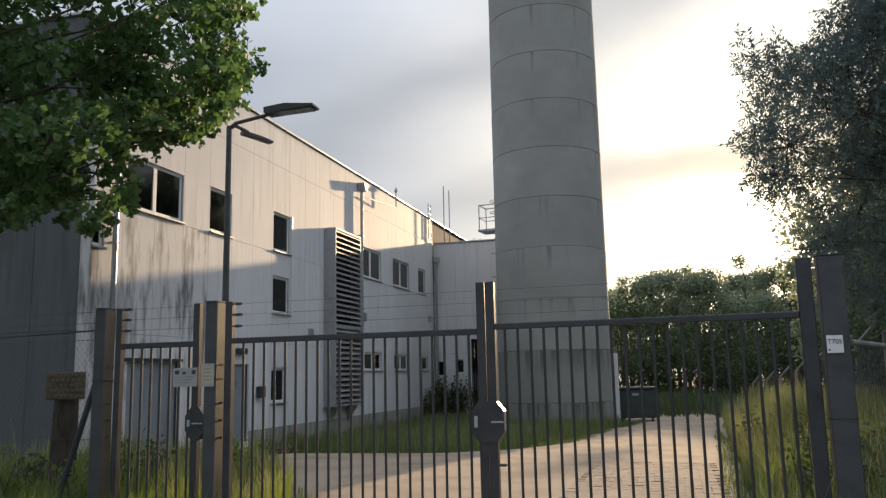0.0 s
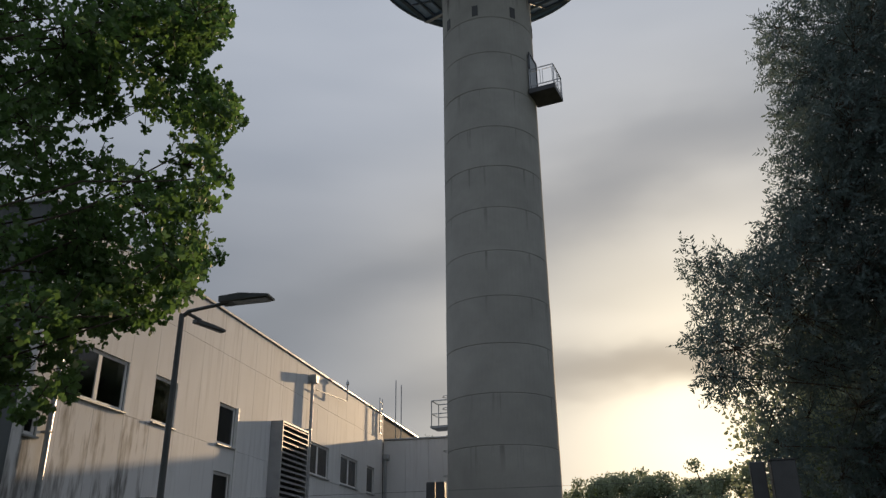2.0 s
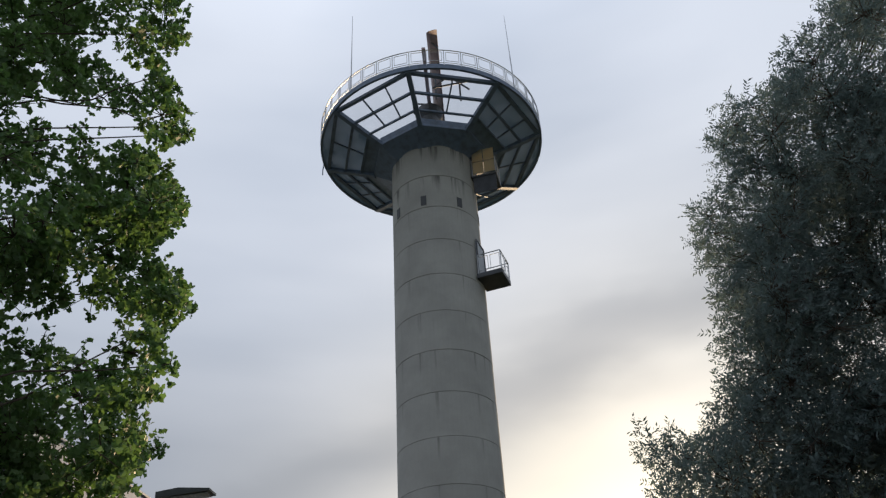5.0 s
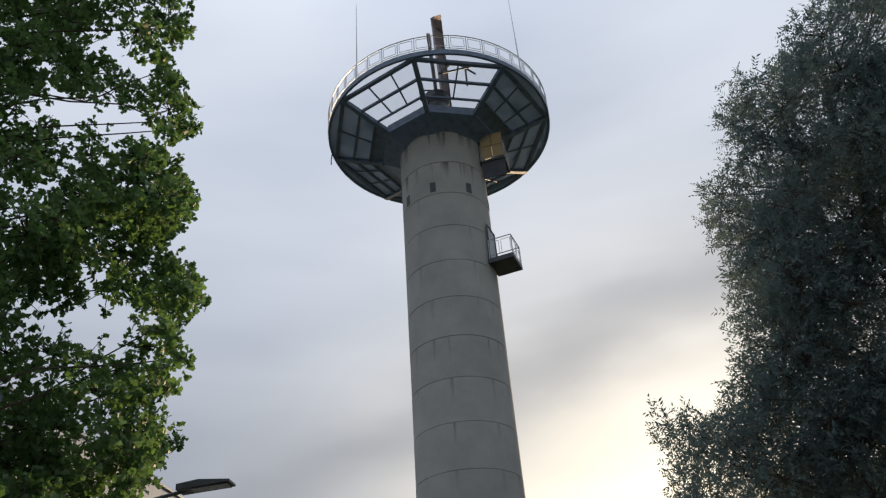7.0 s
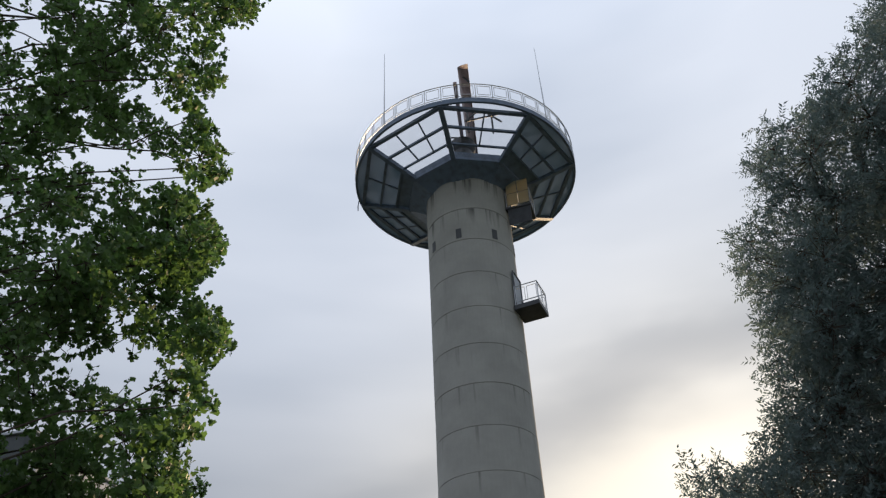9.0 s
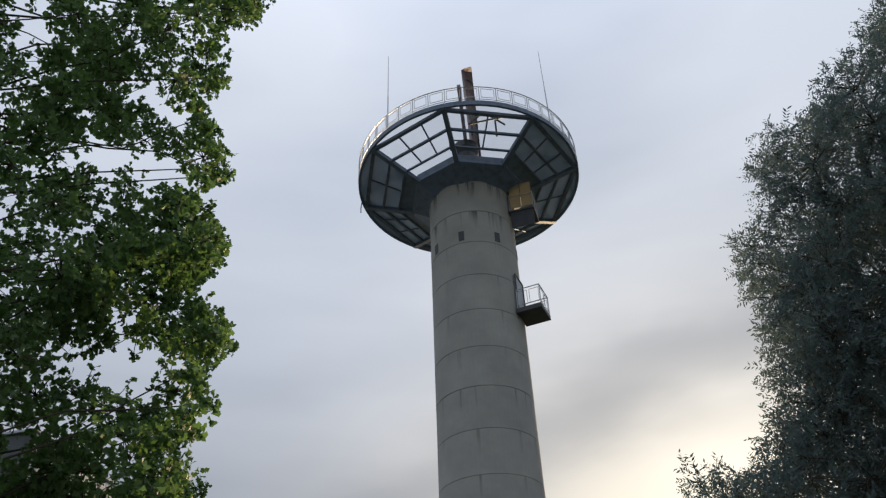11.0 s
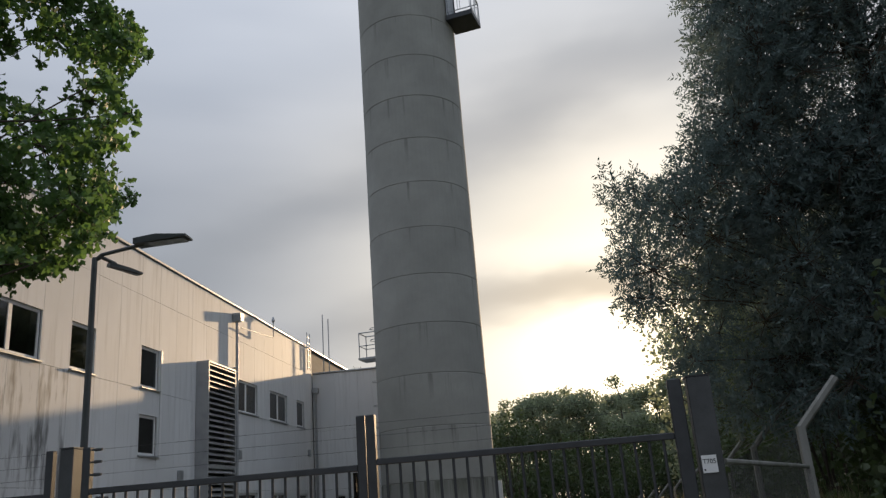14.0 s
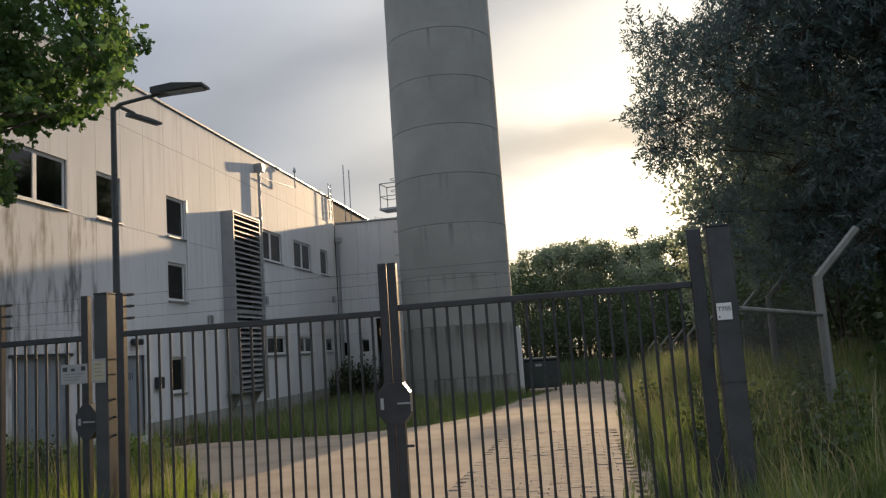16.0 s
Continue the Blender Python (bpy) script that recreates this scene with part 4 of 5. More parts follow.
# fence on the far side of the walkers' gate
gl = GATE @ Vector((-5.96, 0.0, 0.0))
wing = thing("wing_fence", "chain link fence beside the gate with a slanting strut", "fence")
far = GATE @ Vector((-11.5, 0.8, 0.0))
part("netting", chain_link((gl.x, gl.y, 0.0), (far.x, far.y, 0.0), 2.1, 0.08), M_CHAIN, wing)
st, sb = GATE @ Vector((-5.95, 0.05, 1.80)), GATE @ Vector((-6.62, 0.05, -0.1))
part("strut", rods([(st, sb)], 0.032, 8), M_STEEL, wing)
for zz in (1.05, 2.10, 2.28, 2.40):
    part("line_wire", rods([((gl.x, gl.y, zz), (far.x, far.y, zz + 0.05))], 0.0035, 4), M_STEEL, wing)
part("cable", tube([(gl.x, gl.y, 2.20), ((gl.x + far.x) / 2, (gl.y + far.y) / 2, 2.17), (far.x, far.y, 2.24)], 0.009, 6), M_INK, wing)
# old lattice board on a stump
board = thing("lattice_board", "old brown lattice board on a dark stump", "board", m=pose(-7.25, 8.35, 0, 0, 0, 41))
part("stump", rod(bmesh.new(), (0, 0, -0.1), (0.02, 0.02, 1.5), 0.17, 0.14, sides=9), M_BARK, board)
part("plate", boxed(-0.22, 0.22, -0.20, -0.16, 1.45, 1.78, bevel=0.01), M_RUST, board)
knob_mesh = mesh_from(boxed(-0.019, 0.019, -0.215, -0.20, -0.016, 0.016, bevel=0.004), "knob")
knob_mesh.materials.append(M_KNOB)
for r_ in range(5):
    for c_ in range(7):
        k_ = new("knob", knob_mesh)
        k_.parent, k_.location = board, (-0.175 + 0.057 * c_ + 0.02 * (r_ % 2), 0, 1.49 + 0.062 * r_)

# ---- waste bin far down the drive ----
wb = thing("waste_container", "dark waste container standing at the end of the drive", "container", m=pose(-1.65, 33.6, ground_height(-1.65, 33.6) - 0.01, 0, 0, 4))
part("body", boxed(-0.75, 0.75, -0.5, 0.5, 0.15, 1.25, bevel=0.05), M_BIN, wb)
part("lid", boxed(-0.78, 0.78, -0.53, 0.53, 1.255, 1.36, bevel=0.04), M_BIN, wb)
for x in (-0.6, 0.6):
    for y in (-0.4, 0.4):
        part("wheel", rods([((x - 0.03, y, 0.075), (x + 0.03, y, 0.075))], 0.075, 12), M_INK, wb)
part("label", boxed(-0.15, 0.1, -0.508, -0.502, 1.02, 1.12), M_SIGN, wb)

# ---- trees ----
OAK = np.array([(0, 0), (0.33, 0.34), (0.19, 0.48), (0.40, 0.72), (0, 1.0), (-0.40, 0.66), (-0.20, 0.42)])
LANCE = np.array([(0, 0), (0.17, 0.42), (0, 1.0), (-0.17, 0.42)])
TUFT = np.array([(0, 0), (0.42, 0.35), (0.2, 1.0), (-0.3, 0.8), (-0.4, 0.3)])


def leaf_mesh(name, centres, shape, size, rs, droop=0.3, heading=None):
    """Leaves of one outline, one at each centre, turned every way or along their headings."""
    count, k_ = len(centres), len(shape)
    a = rs.uniform(0, 2 * np.pi, count)
    tilt = rs.normal(droop, 0.7, count)
    ax = np.stack([np.cos(a) * np.cos(tilt), np.sin(a) * np.cos(tilt), -np.sin(tilt)], 1)
    if heading is not None:
        ax = heading / np.linalg.norm(heading, axis=1)[:, None]
    other = rs.normal(size=(count, 3))
    side = np.cross(ax, other)
    side /= np.linalg.norm(side, axis=1)[:, None]
    up_ = np.cross(side, ax)
    s = size * rs.uniform(0.65, 1.25, count)[:, None, None]
    fold = np.abs(shape[:, 0]) * 0.35
    v = centres[:, None, :] + s * (shape[None, :, 0, None] * side[:, None, :] + shape[None, :, 1, None] * ax[:, None, :] + fold[None, :, None] * up_[:, None, :])
    me = bpy.data.meshes.new(name)
    me.vertices.add(count * k_)
    me.vertices.foreach_set("co", v.astype(np.float32).ravel())
    me.loops.add(count * k_)
    me.loops.foreach_set("vertex_index", np.arange(count * k_, dtype=np.int32))
    me.polygons.add(count)
    me.polygons.foreach_set("loop_start", np.arange(0, count * k_, k_, dtype=np.int32))
    me.update(calc_edges=True)
    return me


def limb(bm, p, q, r0, r1, bend, rs, steps=5):
    """A bent tapering limb; gives back the points along it."""
    p, q = np.array(p, float), np.array(q, float)
    off = rs.normal(size=3) * bend * np.linalg.norm(q - p)
    pts = [p + (q - p) * t + off * math.sin(math.pi * t) * (1 if j % 2 else 0.8) for j, t in enumerate(np.linspace(0, 1, steps + 1))]
    for i in range(steps):
        ra, rb = r0 + (r1 - r0) * i / steps, r0 + (r1 - r0) * (i + 1) / steps
        rod(bm, pts[i], pts[i + 1], ra, rb, sides=6, caps=False)
    return pts


def bounded(rs, count, limit=1.5):
    return np.clip(rs.normal(size=(count, 3)), -limit, limit)


def polar(az, el, d):
    """A place seen from the camera's standpoint: degrees to the right of +y, degrees up, metres along the ground."""
    return (d * math.sin(radians(az)), d * math.cos(radians(az)), EYE + d * math.tan(radians(el)))


def within(edge, az, el):
    """Whether a bearing and height lie inside a crown's outline, and how far from it, in degrees."""
    pts = np.array(edge, float)
    k_ = math.cos(radians(el))
    a = (pts - (az, el)) * (k_, 1.0)
    b = np.roll(a, -1, axis=0)
    d = b - a
    f = np.clip(-(a * d).sum(1) / np.maximum((d * d).sum(1), 1e-9), 0, 1)
    far_ = np.linalg.norm(a + d * f[:, None], axis=1).min()
    cross = (a[:, 1] > 0) != (b[:, 1] > 0)
    with np.errstate(divide="ignore", invalid="ignore"):
        hit = cross & (a[:, 0] + d[:, 0] * (-a[:, 1] / d[:, 1]) > 0)
    return bool(hit.sum() % 2), far_


def rosettes(rs, centre, r, twigs, leaves):
    """Oak: twigs through a clump, each with a whorl of leaves at its end."""
    v = rs.normal(size=(twigs, 3)) * (1, 1, 0.75)
    v *= (rs.uniform(0.05, 1, (twigs, 1)) ** 0.45) / np.linalg.norm(v, axis=1)[:, None]
    tips = centre + v * r
    head = v + rs.normal(size=(twigs, 3)) * 0.35
    head /= np.linalg.norm(head, axis=1)[:, None]
    around_ = rs.normal(size=(twigs, leaves, 3)) + head[:, None, :] * 0.7 + (0, 0, -0.15)
    base = tips[:, None, :] - head[:, None, :] * (rs.uniform(0, 0.10, (twigs, leaves, 1)))
    return base.reshape(-1, 3), around_.reshape(-1, 3), tips


def fronds(rs, centre, r, twigs, leaves):
    """Ash: feathered leaves that hang out of a clump, leaflets in pairs along each midrib."""
    v = rs.normal(size=(twigs, 3)) * (1, 1, 0.85)
    v *= (rs.uniform(0.03, 1, (twigs, 1)) ** 0.42) / np.linalg.norm(v, axis=1)[:, None]
    tips = centre + v * r
    rib = v * 1.2 + rs.normal(size=(twigs, 3)) * 0.55 + (0, 0, -0.25)
    rib /= np.linalg.norm(rib, axis=1)[:, None]
    across = np.cross(rib, rs.normal(size=(twigs, 3)))
    across /= np.linalg.norm(across, axis=1)[:, None]
    f = np.repeat(np.linspace(0.15, 1.0, (leaves + 1) // 2), 2)[:leaves]
    sign = np.where(np.arange(leaves) % 2, 1.0, -1.0)
    base = tips[:, None, :] + rib[:, None, :] * (f * 0.30)[None, :, None]
    way_ = rib[:, None, :] * 0.75 + across[:, None, :] * sign[None, :, None] + rs.normal(size=(twigs, leaves, 3)) * 0.15
    return base.reshape(-1, 3), way_.reshape(-1, 3), tips


def crown_tree(name, label, base, fork_z, edge, gaps, clumps, rim, reach_d, r_in, r_rim, grow, twigs, leaves, shape, size, leaf_mat, seed, trunk_r, inset):
    """A tree whose crown of many leafy clumps fills an outline of bearings and heights, with sky gaps; boughs run out to the clumps."""
    rs = np.random.RandomState(seed)
    t = thing(name, label, "tree", m=pose(*base))
    b0 = np.array(base)
    lo, hi = np.min(edge, axis=0), np.max(edge, axis=0)
    spots_, turns = [], 0
    while len(spots_) < clumps + rim and turns < 40000:
        turns += 1
        az, el, d = rs.uniform(lo[0], hi[0]), lo[1] + (hi[1] - lo[1]) * rs.uniform(0, 1) ** 0.8, rs.uniform(*reach_d)
        inside, far_ = within(edge, az, el)
        small = len(spots_) >= clumps
        r = (r_rim if small else r_in) * rs.uniform(0.75, 1.2)
        ang = math.degrees(r / (d / math.cos(radians(el))))
        if not inside or far_ < ang * inset or (small and far_ > ang * 1.8):
            continue
        if any(math.hypot((az - ga) * math.cos(radians(el)) / (gw + ang * 0.4), (el - ge) / (gh + ang * 0.4)) < 1 for ga, ge, gw, gh in gaps):
            continue
        spots_.append((np.array(polar(az, el, d)), r))
    bm = bmesh.new()
    fork = b0 + (0.1, 0.1, fork_z)
    limb(bm, b0 - (0, 0, 0.3), fork, trunk_r * 1.2, trunk_r * 0.85, 0.02, rs)
    top = max(c[2] for c, r in spots_)
    crown_top = fork + (0.2, 0.0, max(0.5, (top - fork[2]) * 0.6))
    limb(bm, fork, crown_top, trunk_r * 0.85, trunk_r * 0.2, 0.04, rs)
    places, ways = [], []
    for i, (c, r) in enumerate(spots_):
        if i % 6 == 0:
            z_ = min(max(b0[2] + fork_z, c[2] - 1.2 - 0.3 * np.linalg.norm(c[:2] - b0[:2])), crown_top[2])
            start = fork + (crown_top - fork) * max(0.0, (z_ - fork[2]) / max(0.1, crown_top[2] - fork[2]))
            limb(bm, start, c, trunk_r * 0.07, 0.008, 0.07, rs, 7)
        dense = int(twigs * (r / r_in) ** 2 * rs.uniform(0.8, 1.2)) + 3
        p_, w_, tips = grow(rs, c, r, dense, leaves)
        places.append(p_), ways.append(w_)
        for tip in tips[::4]:
            rod(bm, c, tip, 0.010, 0.004, sides=3, caps=False)
    for v in bm.verts:
        v.co -= Vector(base)
    part("trunk", bm, M_BARK, t)
    crown = new("crown", leaf_mesh("crown", np.concatenate(places) - b0, shape, size, rs, 0.3, np.concatenate(ways)))
    crown.data.materials.append(leaf_mat)
    crown.parent = t
    return t


OAK_EDGE = [(-28, 60), (-29.5, 54), (-33.5, 51.5), (-32.4, 48.8), (-34.3, 46.7), (-32.3, 44.8), (-29.3, 42.5), (-32.8, 40.8), (-31.0, 39.6), (-29.7, 37.4), (-31.4, 34.5), (-26.4, 31.4), (-29.6, 29.3),
            (-28.6, 27.1), (-28.9, 24.8), (-30.4, 24.0), (-28.1, 21.7), (-30.2, 19.6), (-32, 16.3), (-37.0, 14.8), (-36.7, 11.4), (-39.4, 9.0), (-43.4, 10.6), (-46, 8.5), (-55, 10), (-57, 57), (-45, 61)]
OAK_GAPS = [(-36.8, 41.8, 1.9, 1.1), (-38.2, 28.0, 2.6, 0.8), (-41.0, 36.5, 0.5, 0.5), (-33.2, 45.8, 0.5, 0.4), (-41.5, 22.5, 0.5, 0.5), (-33.5, 22.6, 0.6, 0.4)]
crown_tree("oak_tree", "broad oak tree with fresh green lobed leaves", polar(-62, -8.53, 11.0), 3.0, OAK_EDGE, OAK_GAPS, 340, 360, (8.8, 12.6), 0.46, 0.19, rosettes, 36, 7, OAK, 0.096, M_OAK, 11, 0.36, 0.55)

ASH_EDGE = [(38, 49), (32, 46), (27.6, 44.2), (24.4, 43.3), (23.1, 41.8), (18.6, 41.9), (16.8, 39.7), (16.2, 36.7), (13.3, 35.1), (12.5, 32.9), (14.0, 30.9), (12.8, 28.1), (12.4, 25.1), (12.1, 23.5), (11.0, 22.3),
            (11.2, 20.9), (9.2, 20.8), (5.8, 22.2), (5.1, 20.4), (5.9, 17), (4.7, 15.2), (5.4, 11.5), (7.3, 10.9), (8.4, 9.3), (8.1, 7.4), (9, 4), (14, 2), (38, 2)]
ASH_GAPS = [(24.4, 32.4, 0.5, 0.5), (26.5, 29.5, 0.8, 0.3), (23.0, 22.8, 0.9, 0.4), (17.8, 34.3, 0.4, 0.4), (13.6, 24.0, 0.4, 0.4), (9.2, 13.0, 0.3, 0.4), (8.0, 16.4, 0.3, 0.3)]
crown_tree("ash_tree", "tall dark ash tree standing against the light", polar(24, -5.9, 16.0), 4.0, ASH_EDGE, ASH_GAPS, 520, 360, (13.4, 18.4), 0.72, 0.32, fronds, 72, 9, LANCE, 0.105, M_ASH, 23, 0.34, 0.92)

# ---- distant wood ----


def wood_tree(seed, height, width):
    rs = np.random.RandomState(seed)
    t = thing("wood_tree", "leafy broad tree of the distant wood and its unseen added rows", "tree", "edge of the wood")
    bm = bmesh.new()
    limb(bm, (0, 0, -1.5), (0.3, 0, height * 0.75), 0.22, 0.06, 0.02, rs)
    centres = []
    for j in range(34):
        a, u = rs.uniform(0, 2 * np.pi), rs.uniform(0.22, 0.97)
        w = width * (math.sin(math.pi * min(1.0, 0.15 + 0.80 * u)) ** 0.7) * rs.uniform(0.25, 1.0)
        c = np.array((math.cos(a) * w, math.sin(a) * w, u * height))
        rod(bm, (0.1, 0, max(1.0, c[2] - 1.5)), c, 0.06, 0.02, sides=4, caps=False)
        r = rs.uniform(0.5, 1.0)
        centres.append(c + bounded(rs, 165, 1.8) * r * (0.62, 0.62, 0.5))
    part("trunk", bm, M_BARK, t)
    crown = new("crown", leaf_mesh("crown", np.concatenate(centres), TUFT, 0.215, rs))
    crown.data.materials.append(M_FAR)
    crown.parent = t
    return t


kinds = [wood_tree(40 + i, 11.0 + i * 0.3, 2.6 + 0.2 * i) for i in range(4)]
rng = random.Random(8)
spots = []
for i in range(26):
    spots.append((-6.5 + 1.35 * i + rng.uniform(-0.5, 0.5), 84 + rng.uniform(-5, 9)))
for i in range(10):                                          # behind the hall and annex: unseen, added to block low sun
    spots.append((-31 + 2.2 * i + rng.uniform(-0.7, 0.7), 56 + rng.uniform(-1.5, 2.5)))
spots += [(8.8, 50.0), (10.4, 43.0), (12.5, 47.0)] + [(14.5 + rng.uniform(-1, 2.5), 12 + 4.5 * i) for i in range(7)] + [(10.5 + 1.9 * i, 55 - 2.0 * i + rng.uniform(-1, 1)) for i in range(6)]    # beyond the fence; those hidden by the ash are added to darken window reflections
for i, (x, y) in enumerate(spots):
    k_ = kinds[i % 4]
    target = pose(x, y, ground_height(x, y), 0, 0, rng.uniform(0, 360))
    s = rng.uniform(0.94, 1.05) * (1.10 if y > 70 else 0.92 if x < -8 else 1.45 if x > 10.4 and y > 36 else 0.70)
    if i < 4:
        k_.matrix_world = target
    else:
        copy_thing(k_, target).scale = (s, s, s)

# ---- shrubs behind the fence and under the wood ----


def shrub(seed, width, height):
    rs = np.random.RandomState(seed)
    t = thing("shrub", "dense dark green shrub behind the fence", "shrub", "shrubs along the fence")
    bm = bmesh.new()
    centres = []
    for j in range(22):
        a, u = rs.uniform(0, 2 * np.pi), rs.uniform(0.15, 1.0)
        w = width * math.sqrt(max(0.05, 1 - (u - 0.35) ** 2 * 1.8)) * rs.uniform(0.3, 1.0)
        c = np.array((math.cos(a) * w, math.sin(a) * w, u * height))
        limb(bm, (0.1 * math.cos(a), 0.1 * math.sin(a), -0.3), c, 0.035, 0.01, 0.08, rs, 3)
        centres.append(c + bounded(rs, 150, 1.7) * 0.36)
    part("stem", bm, M_BARK, t)
    crown = new("foliage", leaf_mesh("foliage", np.concatenate(centres), TUFT, 0.122, rs))
    crown.data.materials.append(M_SHRUB)
    crown.parent = t
    return t


bushes = [shrub(70 + i, 1.5 + 0.2 * i, 3.0 + 0.6 * i) for i in range(3)]
rng = random.Random(15)
bush_spots = [(5.6 + 0.05 * y_ + rng.uniform(-0.4, 1.6), y_) for y_ in np.arange(9.0, 48.0, 2.1)]
bush_spots += [(8.5 + rng.uniform(-0.6, 1.5), y_) for y_ in np.arange(8.0, 40.0, 5.0)]
bush_spots += [(-3.5 + 1.7 * i + rng.uniform(-0.5, 0.5), 66 + rng.uniform(-3, 4)) for i in range(13)]
for i, (x, y) in enumerate(bush_spots):
    b_ = bushes[i % 3]
    target = pose(x, y, ground_height(x, y), 0, 0, rng.uniform(0, 360))
    if i < 3:
        b_.matrix_world = target
    else:
        q = rng.uniform(0.85, 1.25) * (1.55 if y > 55 else 1.0)
        copy_thing(b_, target).scale = (q, q, q)

# ---- grass and weeds ----


def blades(name, label, spots_, height, width, mat, seed, category="grass"):
    """Grass: one bent blade at each spot."""
    rs = np.random.RandomState(seed)
    c = np.array(spots_)
    count = len(c)
    a, lean = rs.uniform(0, 2 * np.pi, count), rs.uniform(0.05, 0.55, count)
    tuft = np.array([noise.noise(Vector((x * 1.3, y * 1.3, 3.0))) for x, y, _ in spots_])
    h = height * rs.uniform(0.45, 1.15, count) * np.clip(0.85 + 0.75 * tuft, 0.35, 1.5)
    d = np.stack([np.cos(a), np.sin(a), 0 * a], 1)
    s = np.stack([-np.sin(a), np.cos(a), 0 * a], 1) * width * rs.uniform(0.6, 1.3, count)[:, None]
    up_ = np.array((0, 0, 1.0))
    mid = c + up_ * (h * 0.55)[:, None] + d * (h * lean * 0.3)[:, None]
    tip = c + up_ * (h * (1 - lean * 0.35))[:, None] + d * (h * lean)[:, None]
    v = np.stack([c - s, c + s, mid + s * 0.75, mid - s * 0.75, tip], 1)
    me = bpy.data.meshes.new(name)
    me.vertices.add(count * 5)
    me.vertices.foreach_set("co", v.astype(np.float32).ravel())
    me.loops.add(count * 7)
    me.loops.foreach_set("vertex_index", (np.arange(count)[:, None] * 5 + np.array((0, 1, 2, 3, 3, 2, 4))[None, :]).astype(np.int32).ravel())
    me.polygons.add(count * 2)
    me.polygons.foreach_set("loop_start", (np.arange(count)[:, None] * 7 + np.array((0, 4))[None, :]).astype(np.int32).ravel())
    me.update(calc_edges=True)
    ob = new(name, me)
    me.materials.append(mat)
    return tagged(ob, label, category, kind="stuff")


def scatter(count, x0, x1, y0, y1, seed, keep=lambda x, y: True):
    rs = np.random.RandomState(seed)
    got = []
    while len(got) < count:
        x, y = rs.uniform(x0, x1), rs.uniform(y0, y1)
        if keep(x, y) and noise.noise(Vector((x * 0.7, y * 0.7, 7))) > rs.uniform(-0.9, 0.35):
            got.append((x, y, ground_height(x, y) - 0.05))
    return got


off_road = lambda x, y: x < left_edge(min(max(y, 4), 40)) - 0.1 or x > right_edge(y) + 0.05
clear_of_tower = lambda x, y: off_road(x, y) and (x - TX) ** 2 + (y - TY) ** 2 > 2.35 ** 2
blades("meadow_grass", "tall green grass and weeds behind the gate", scatter(50000, -10.6, -3.6, 7.5, 14.0, 1, off_road), 0.72, 0.0065, M_GRASS, 2)
blades("meadow_stalks", "thin pale seed stalks among the grass", scatter(2600, -10.6, -3.6, 7.6, 13.5, 21, off_road), 1.15, 0.0045, M_STRAW, 22)
blades("meadow_flower", "small yellow flowers in the grass", scatter(700, -10.0, -4.2, 7.6, 13.0, 51, off_road), 0.72, 0.010, M_FLOWER, 52, "flower")
blades("fence_foot_grass", "rough grass at the foot of the fence and gate", scatter(11000, -10.0, -4.5, 5.6, 7.4, 31, off_road), 0.72, 0.0055, M_GRASS, 32)
blades("verge_grass", "green grass along the wall and round the tower", scatter(32000, -10.7, -2.2, 19.0, 36.0, 3, clear_of_tower), 0.5, 0.008, M_VERGE, 4)
blades("verge_stalks", "pale dry grass along the wall", scatter(5000, -10.7, -2.2, 19.0, 36.0, 41, clear_of_tower), 0.6, 0.006, M_STRAW, 42)
blades("bank_grass", "tall grass on the bank beside the fence", scatter(85000, 0.6, 6.0, 5.4, 32.0, 5, off_road), 0.85, 0.0065, M_VERGE, 6)
blades("dry_grass", "pale seeding grass stalks on the bank", scatter(12000, 0.6, 5.5, 5.6, 34.0, 7, off_road), 1.05, 0.0042, M_STRAW, 8)
blades("road_edge_grass", "low worn grass creeping in along the drive", scatter(6000, -6.5, 1.2, 8.0, 33.0, 61, lambda x, y: abs(x - right_edge(y)) < 0.35 or abs(x - left_edge(min(max(y, 4), 40))) < 0.4), 0.22, 0.005, M_VERGE, 62)
# takes the dark shrub green: the wood's shade is put into the colour
blades("far_verge", "rough grass beyond the end of the drive, coloured dark as if shaded", scatter(9000, -2.5, 14.0, 36.0, 75.0, 9), 0.9, 0.03, M_SHRUB, 10)

blades("bank_top_grass", "tall seeding grass where the bank meets the drive", scatter(3000, 0.9, 2.6, 12.0, 33.0, 71, off_road), 1.0, 0.005, M_STRAW, 72)


def weed(seed, width, height, mat, label):
    """A leafy broad weed: many leaves on a few upright stalks."""
    rs = np.random.RandomState(seed)
    t = thing("weed", label, "plant", "weeds in the grass")
    bm = bmesh.new()
    centres = []
    for j in range(12):
        a, r = rs.uniform(0, 2 * np.pi), width * math.sqrt(rs.uniform(0, 1))
        top_ = np.array((math.cos(a) * r, math.sin(a) * r, height * rs.uniform(0.5, 1.0)))
        limb(bm, (top_[0] * 0.3, top_[1] * 0.3, -0.1), top_, 0.010, 0.004, 0.06, rs, 3)
        f = rs.uniform(0.25, 1.0, (46, 1))
        centres.append(np.array((top_[0] * 0.3, top_[1] * 0.3, 0)) * (1 - f) + top_ * f + bounded(rs, 46) * 0.09)
    part("stalk", bm, M_BARK, t)
    crown = new("foliage", leaf_mesh("foliage", np.concatenate(centres), TUFT, 0.065, rs))
    crown.data.materials.append(mat)
    crown.parent = t
    return t


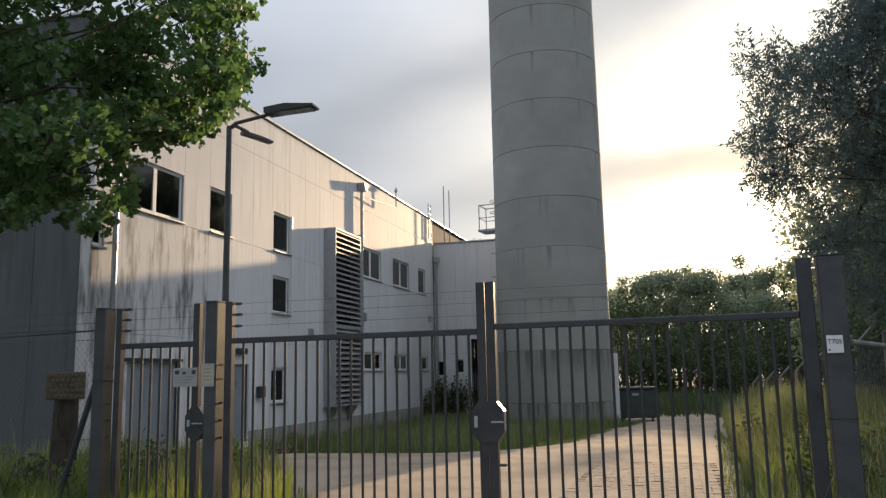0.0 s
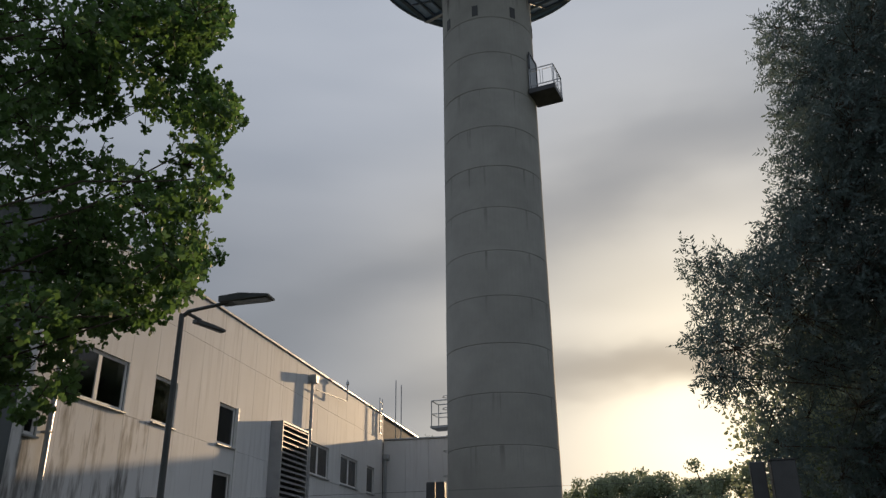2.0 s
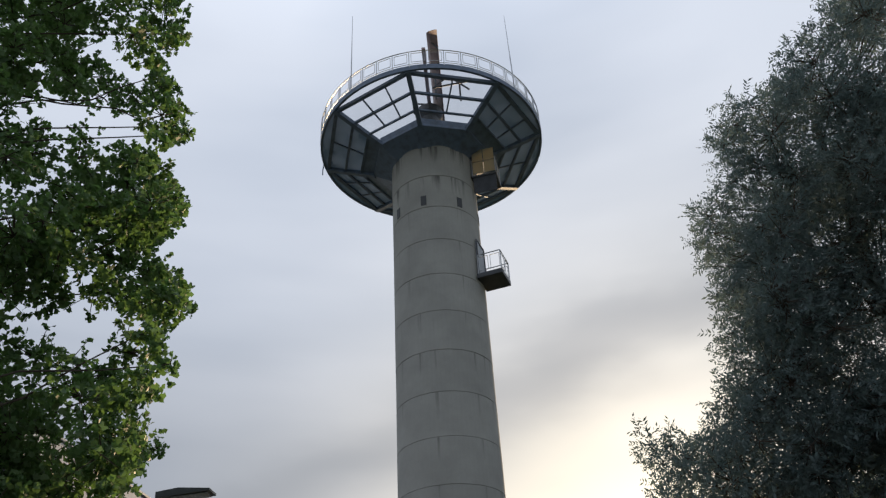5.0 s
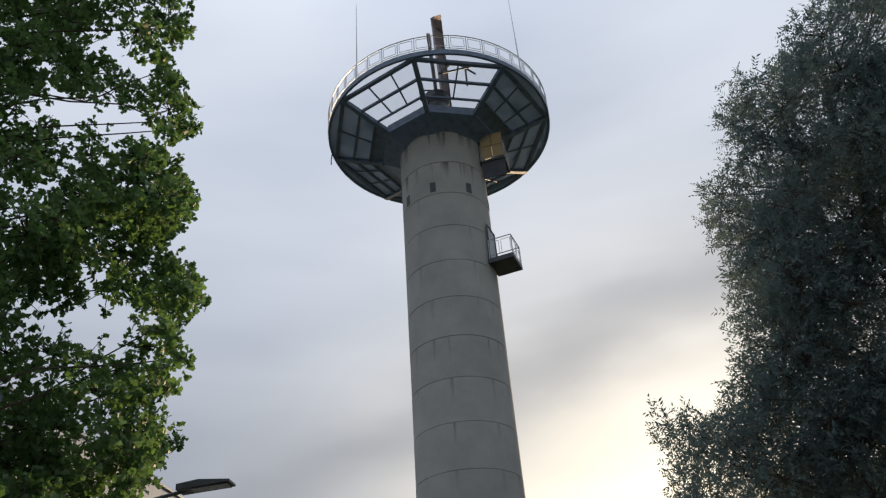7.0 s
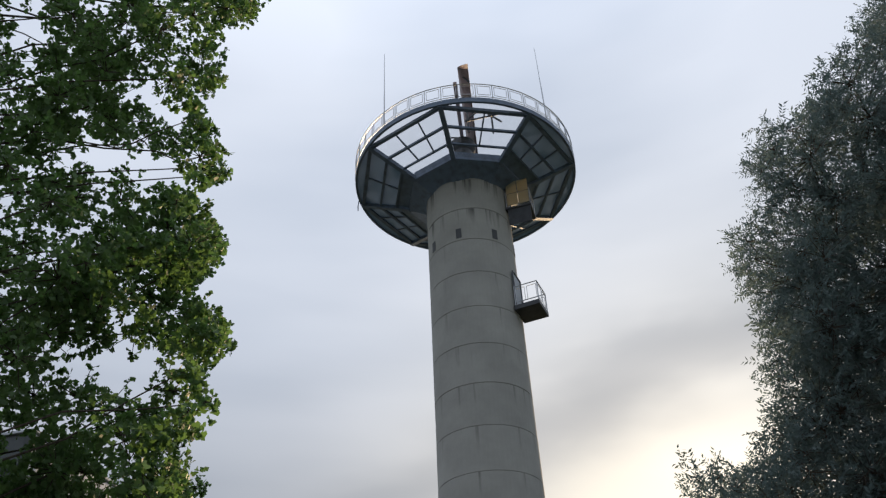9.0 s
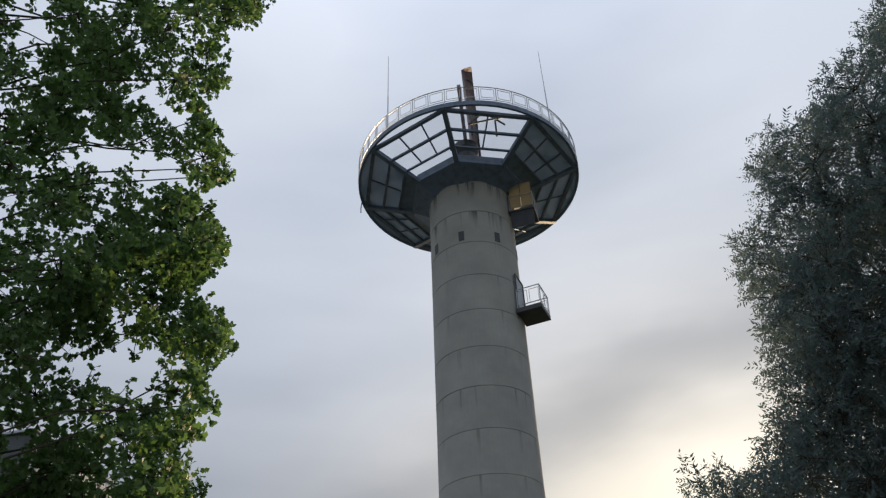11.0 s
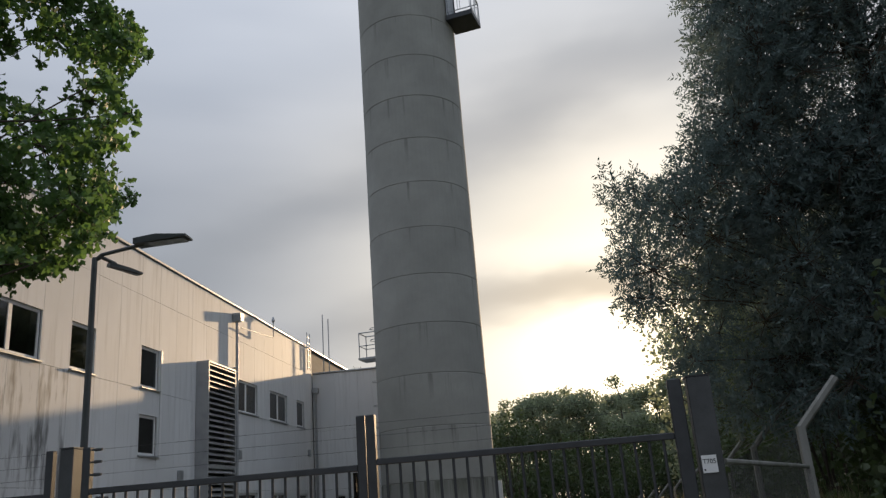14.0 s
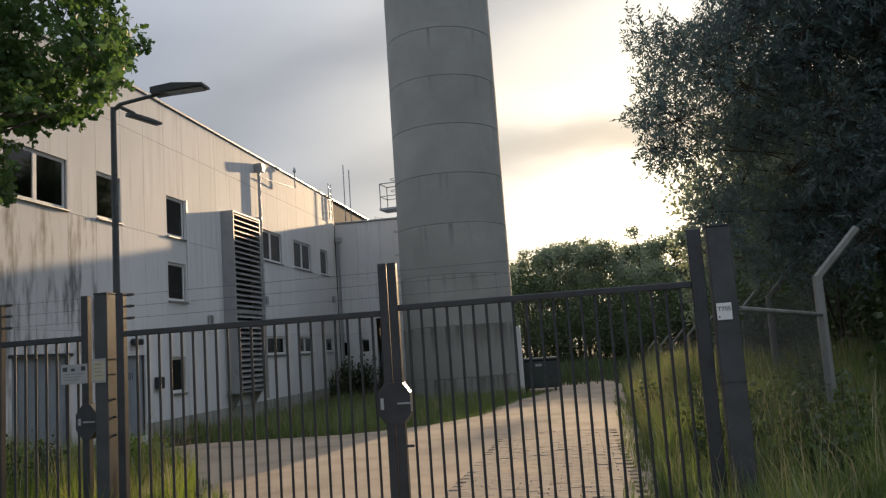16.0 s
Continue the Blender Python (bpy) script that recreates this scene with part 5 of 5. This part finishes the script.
weeds = [weed(90, 0.32, 0.75, M_SHRUB, "leafy dark weed growing in the bank grass"), weed(91, 0.42, 0.95, M_SHRUB, "leafy dark weed growing in the bank grass")]
meadow_weed = weed(92, 0.38, 0.80, M_GRASS, "bushy green weed in the tall grass by the gate")
meadow_weed.matrix_world = pose(-6.6, 8.0, ground_height(-6.6, 8.0) - 0.03)
for i, (x, y) in enumerate(((1.95, 7.7), (2.35, 8.4), (1.75, 8.6), (2.6, 9.3), (3.1, 8.8), (1.5, 9.8), (2.1, 10.6), (2.9, 11.5), (-7.9, 8.6), (-6.9, 9.3), (3.4, 7.6), (3.9, 9.4), (1.8, 12.8), (1.5, 16.5))):
    target = pose(x, y, ground_height(x, y) - 0.03, 0, 0, 40 * i)
    if i < 2:
        weeds[i].matrix_world = target
    else:
        copy_thing(weeds[i % 2], target)
for i, (x, y) in enumerate(((-7.3, 9.9), (-8.6, 9.0), (-7.7, 7.7), (-6.0, 10.6), (-8.4, 7.6))):
    copy_thing(meadow_weed, pose(x, y, ground_height(x, y) - 0.03, 0, 0, 55 * i))
# climbing bushes in the corner of the annex, small weeds on its roof
for x, y, q in ((-9.9, 35.6, 2.1), (-9.3, 35.7, 1.9), (-10.45, 35.3, 1.7), (-10.5, 34.2, 1.4)):
    o = copy_thing(weeds[1], pose(x, y, ground_height(x, y) - 0.03, 0, 0, 70 * q))
    o.scale = (q * 0.8, q * 0.8, q)
    tagged(o, "slender climbing plant in the corner of the annex")
for x, y, q in ((-9.9, 40.6, 0.5), (-9.4, 38.9, 0.4)):
    o = copy_thing(weeds[0], pose(x, y, AROOF - 0.02))
    o.scale = (q * 2, q * 2, q * 2)
    tagged(o, "small weed growing on the flat annex roof")
# timber sleepers that edge the bed below the hall door
for i, (y, zz) in enumerate(((17.6, 0.0), (18.75, 0.0), (19.9, 0.0), (18.1, 0.145))):
    tm = thing("timber_sleeper", "old dark timber sleeper edging the bed by the wall", "timber", "sleepers by the door", m=pose(FX + 0.95, y, zz + ground_height(FX + 0.95, y) - 0.03, 0, 0, 90))
    part("beam", boxed(-0.55, 0.55, -0.10, 0.10, -0.02, 0.14, bevel=0.012), M_BARK, tm)

# ---- worn concrete pavers let into the drive ----
paving = thing("paver_strip", "worn concrete pavers sunk in the sandy drive", "paving", kind="structure")
paver_mesh = mesh_from(boxed(-0.117, 0.117, -0.079, 0.079, -0.06, 0.0, bevel=0.006), "paver")
paver_mesh.materials.append(M_PAVER)
rng = random.Random(33)
rest = bmesh.new()
row_, made_ = 0, 0
y = 8.2
while y < 17.0:
    for i in range(9):
        x = -1.55 + 0.24 * i + (0.12 if row_ % 2 else 0.0) + rng.uniform(-0.006, 0.006)
        if x > right_edge(y) - 0.15:
            continue
        zz = ground_height(x, y) + 0.021 + rng.uniform(-0.007, 0.004)
        if made_ < 290:
            o = new("paver", paver_mesh)
            o.parent, o.location, o.rotation_euler = paving, (x, y, zz), (rng.uniform(-0.02, 0.02), rng.uniform(-0.02, 0.02), rng.uniform(-0.03, 0.03))
            made_ += 1
        else:
            box(rest, x - 0.114, x + 0.114, y - 0.076, y + 0.076, zz - 0.06, zz)
    y += 0.163
    row_ += 1
tagged(part("paver_rest", rest, M_PAVER, paving), kind="stuff")

# ---- wall panels ----


def panel(parent, cells, place, depth, mat):
    """One facing panel of joined rectangular cells, with its thickness."""
    bm = bmesh.new()
    known, sides = {}, {}
    for a0, a1, b0, b1 in cells:
        ring = ((a0, b0), (a1, b0), (a1, b1), (a0, b1))
        for key in ring:
            if key not in known:
                v = Vector(place(*key))
                known[key] = (bm.verts.new(v), bm.verts.new(v + Vector(depth)))
        for side in (0, 1):
            bm.faces.new([known[key][side] for key in (ring if side else ring[::-1])])
        for key, nxt in zip(ring, ring[1:] + ring[:1]):
            sides[frozenset((key, nxt))] = sides.get(frozenset((key, nxt)), 0) + 1
    for pair, uses in sides.items():
        if uses == 1:
            q, r = pair
            bm.faces.new((known[q][0], known[r][0], known[r][1], known[q][1]))
    bmesh.ops.recalc_face_normals(bm, faces=list(bm.faces))
    part("wall_panel", bm, mat, parent)


def panels(parent, cols, rows_z, cut, place, depth, mat_of):
    """Facing panels with open joints: one object to each, cut round the openings."""
    gap = 0.004
    for c0, c1 in zip(cols, cols[1:]):
        for z0, z1 in zip(rows_z, rows_z[1:]):
            left = list(minus((c0 + gap, c1 - gap, z0 + gap, z1 - gap), cut))
            while left:
                piece = [left.pop()]
                for a0, a1, b0, b1 in piece:          # grows while touching cells are found
                    for other in list(left):
                        o0, o1, p0, p1 = other
                        beside = (a1 == o0 or o1 == a0) and min(b1, p1) - max(b0, p0) > 1e-6
                        above = (b1 == p0 or p1 == b0) and min(a1, o1) - max(a0, o0) > 1e-6
                        if beside or above:
                            piece.append(other)
                            left.remove(other)
                panel(parent, piece, place, depth, mat_of(c0, z0))


COLS = [12.64, 13.83] + [14.89 + 1.068 * i for i in range(20)] + [36.10]
panels(hall, COLS, (-0.5, 2.62, 5.21, 7.77, ROOF - 0.03), holes, lambda y, z: (FX, y, z), (-0.044, 0, 0),
       lambda y, z: M_PANEL_DIRTY if y < 16.5 and z < 5 else M_PANEL)
# gable panels, in the colour that carries their shade
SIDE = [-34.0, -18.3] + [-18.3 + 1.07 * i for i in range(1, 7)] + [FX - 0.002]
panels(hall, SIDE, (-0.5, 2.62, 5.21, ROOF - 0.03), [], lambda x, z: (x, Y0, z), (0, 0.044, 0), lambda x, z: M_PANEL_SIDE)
ACOLS = [FX + 0.006] + [FX + 1.07 * i for i in range(1, 6)] + [AX1]
panels(annex, ACOLS, (-0.5, 2.62, 5.19, AROOF - 0.02), A_HOLES, lambda x, z: (x, AY, z), (0, 0.044, 0), lambda x, z: M_PANEL)
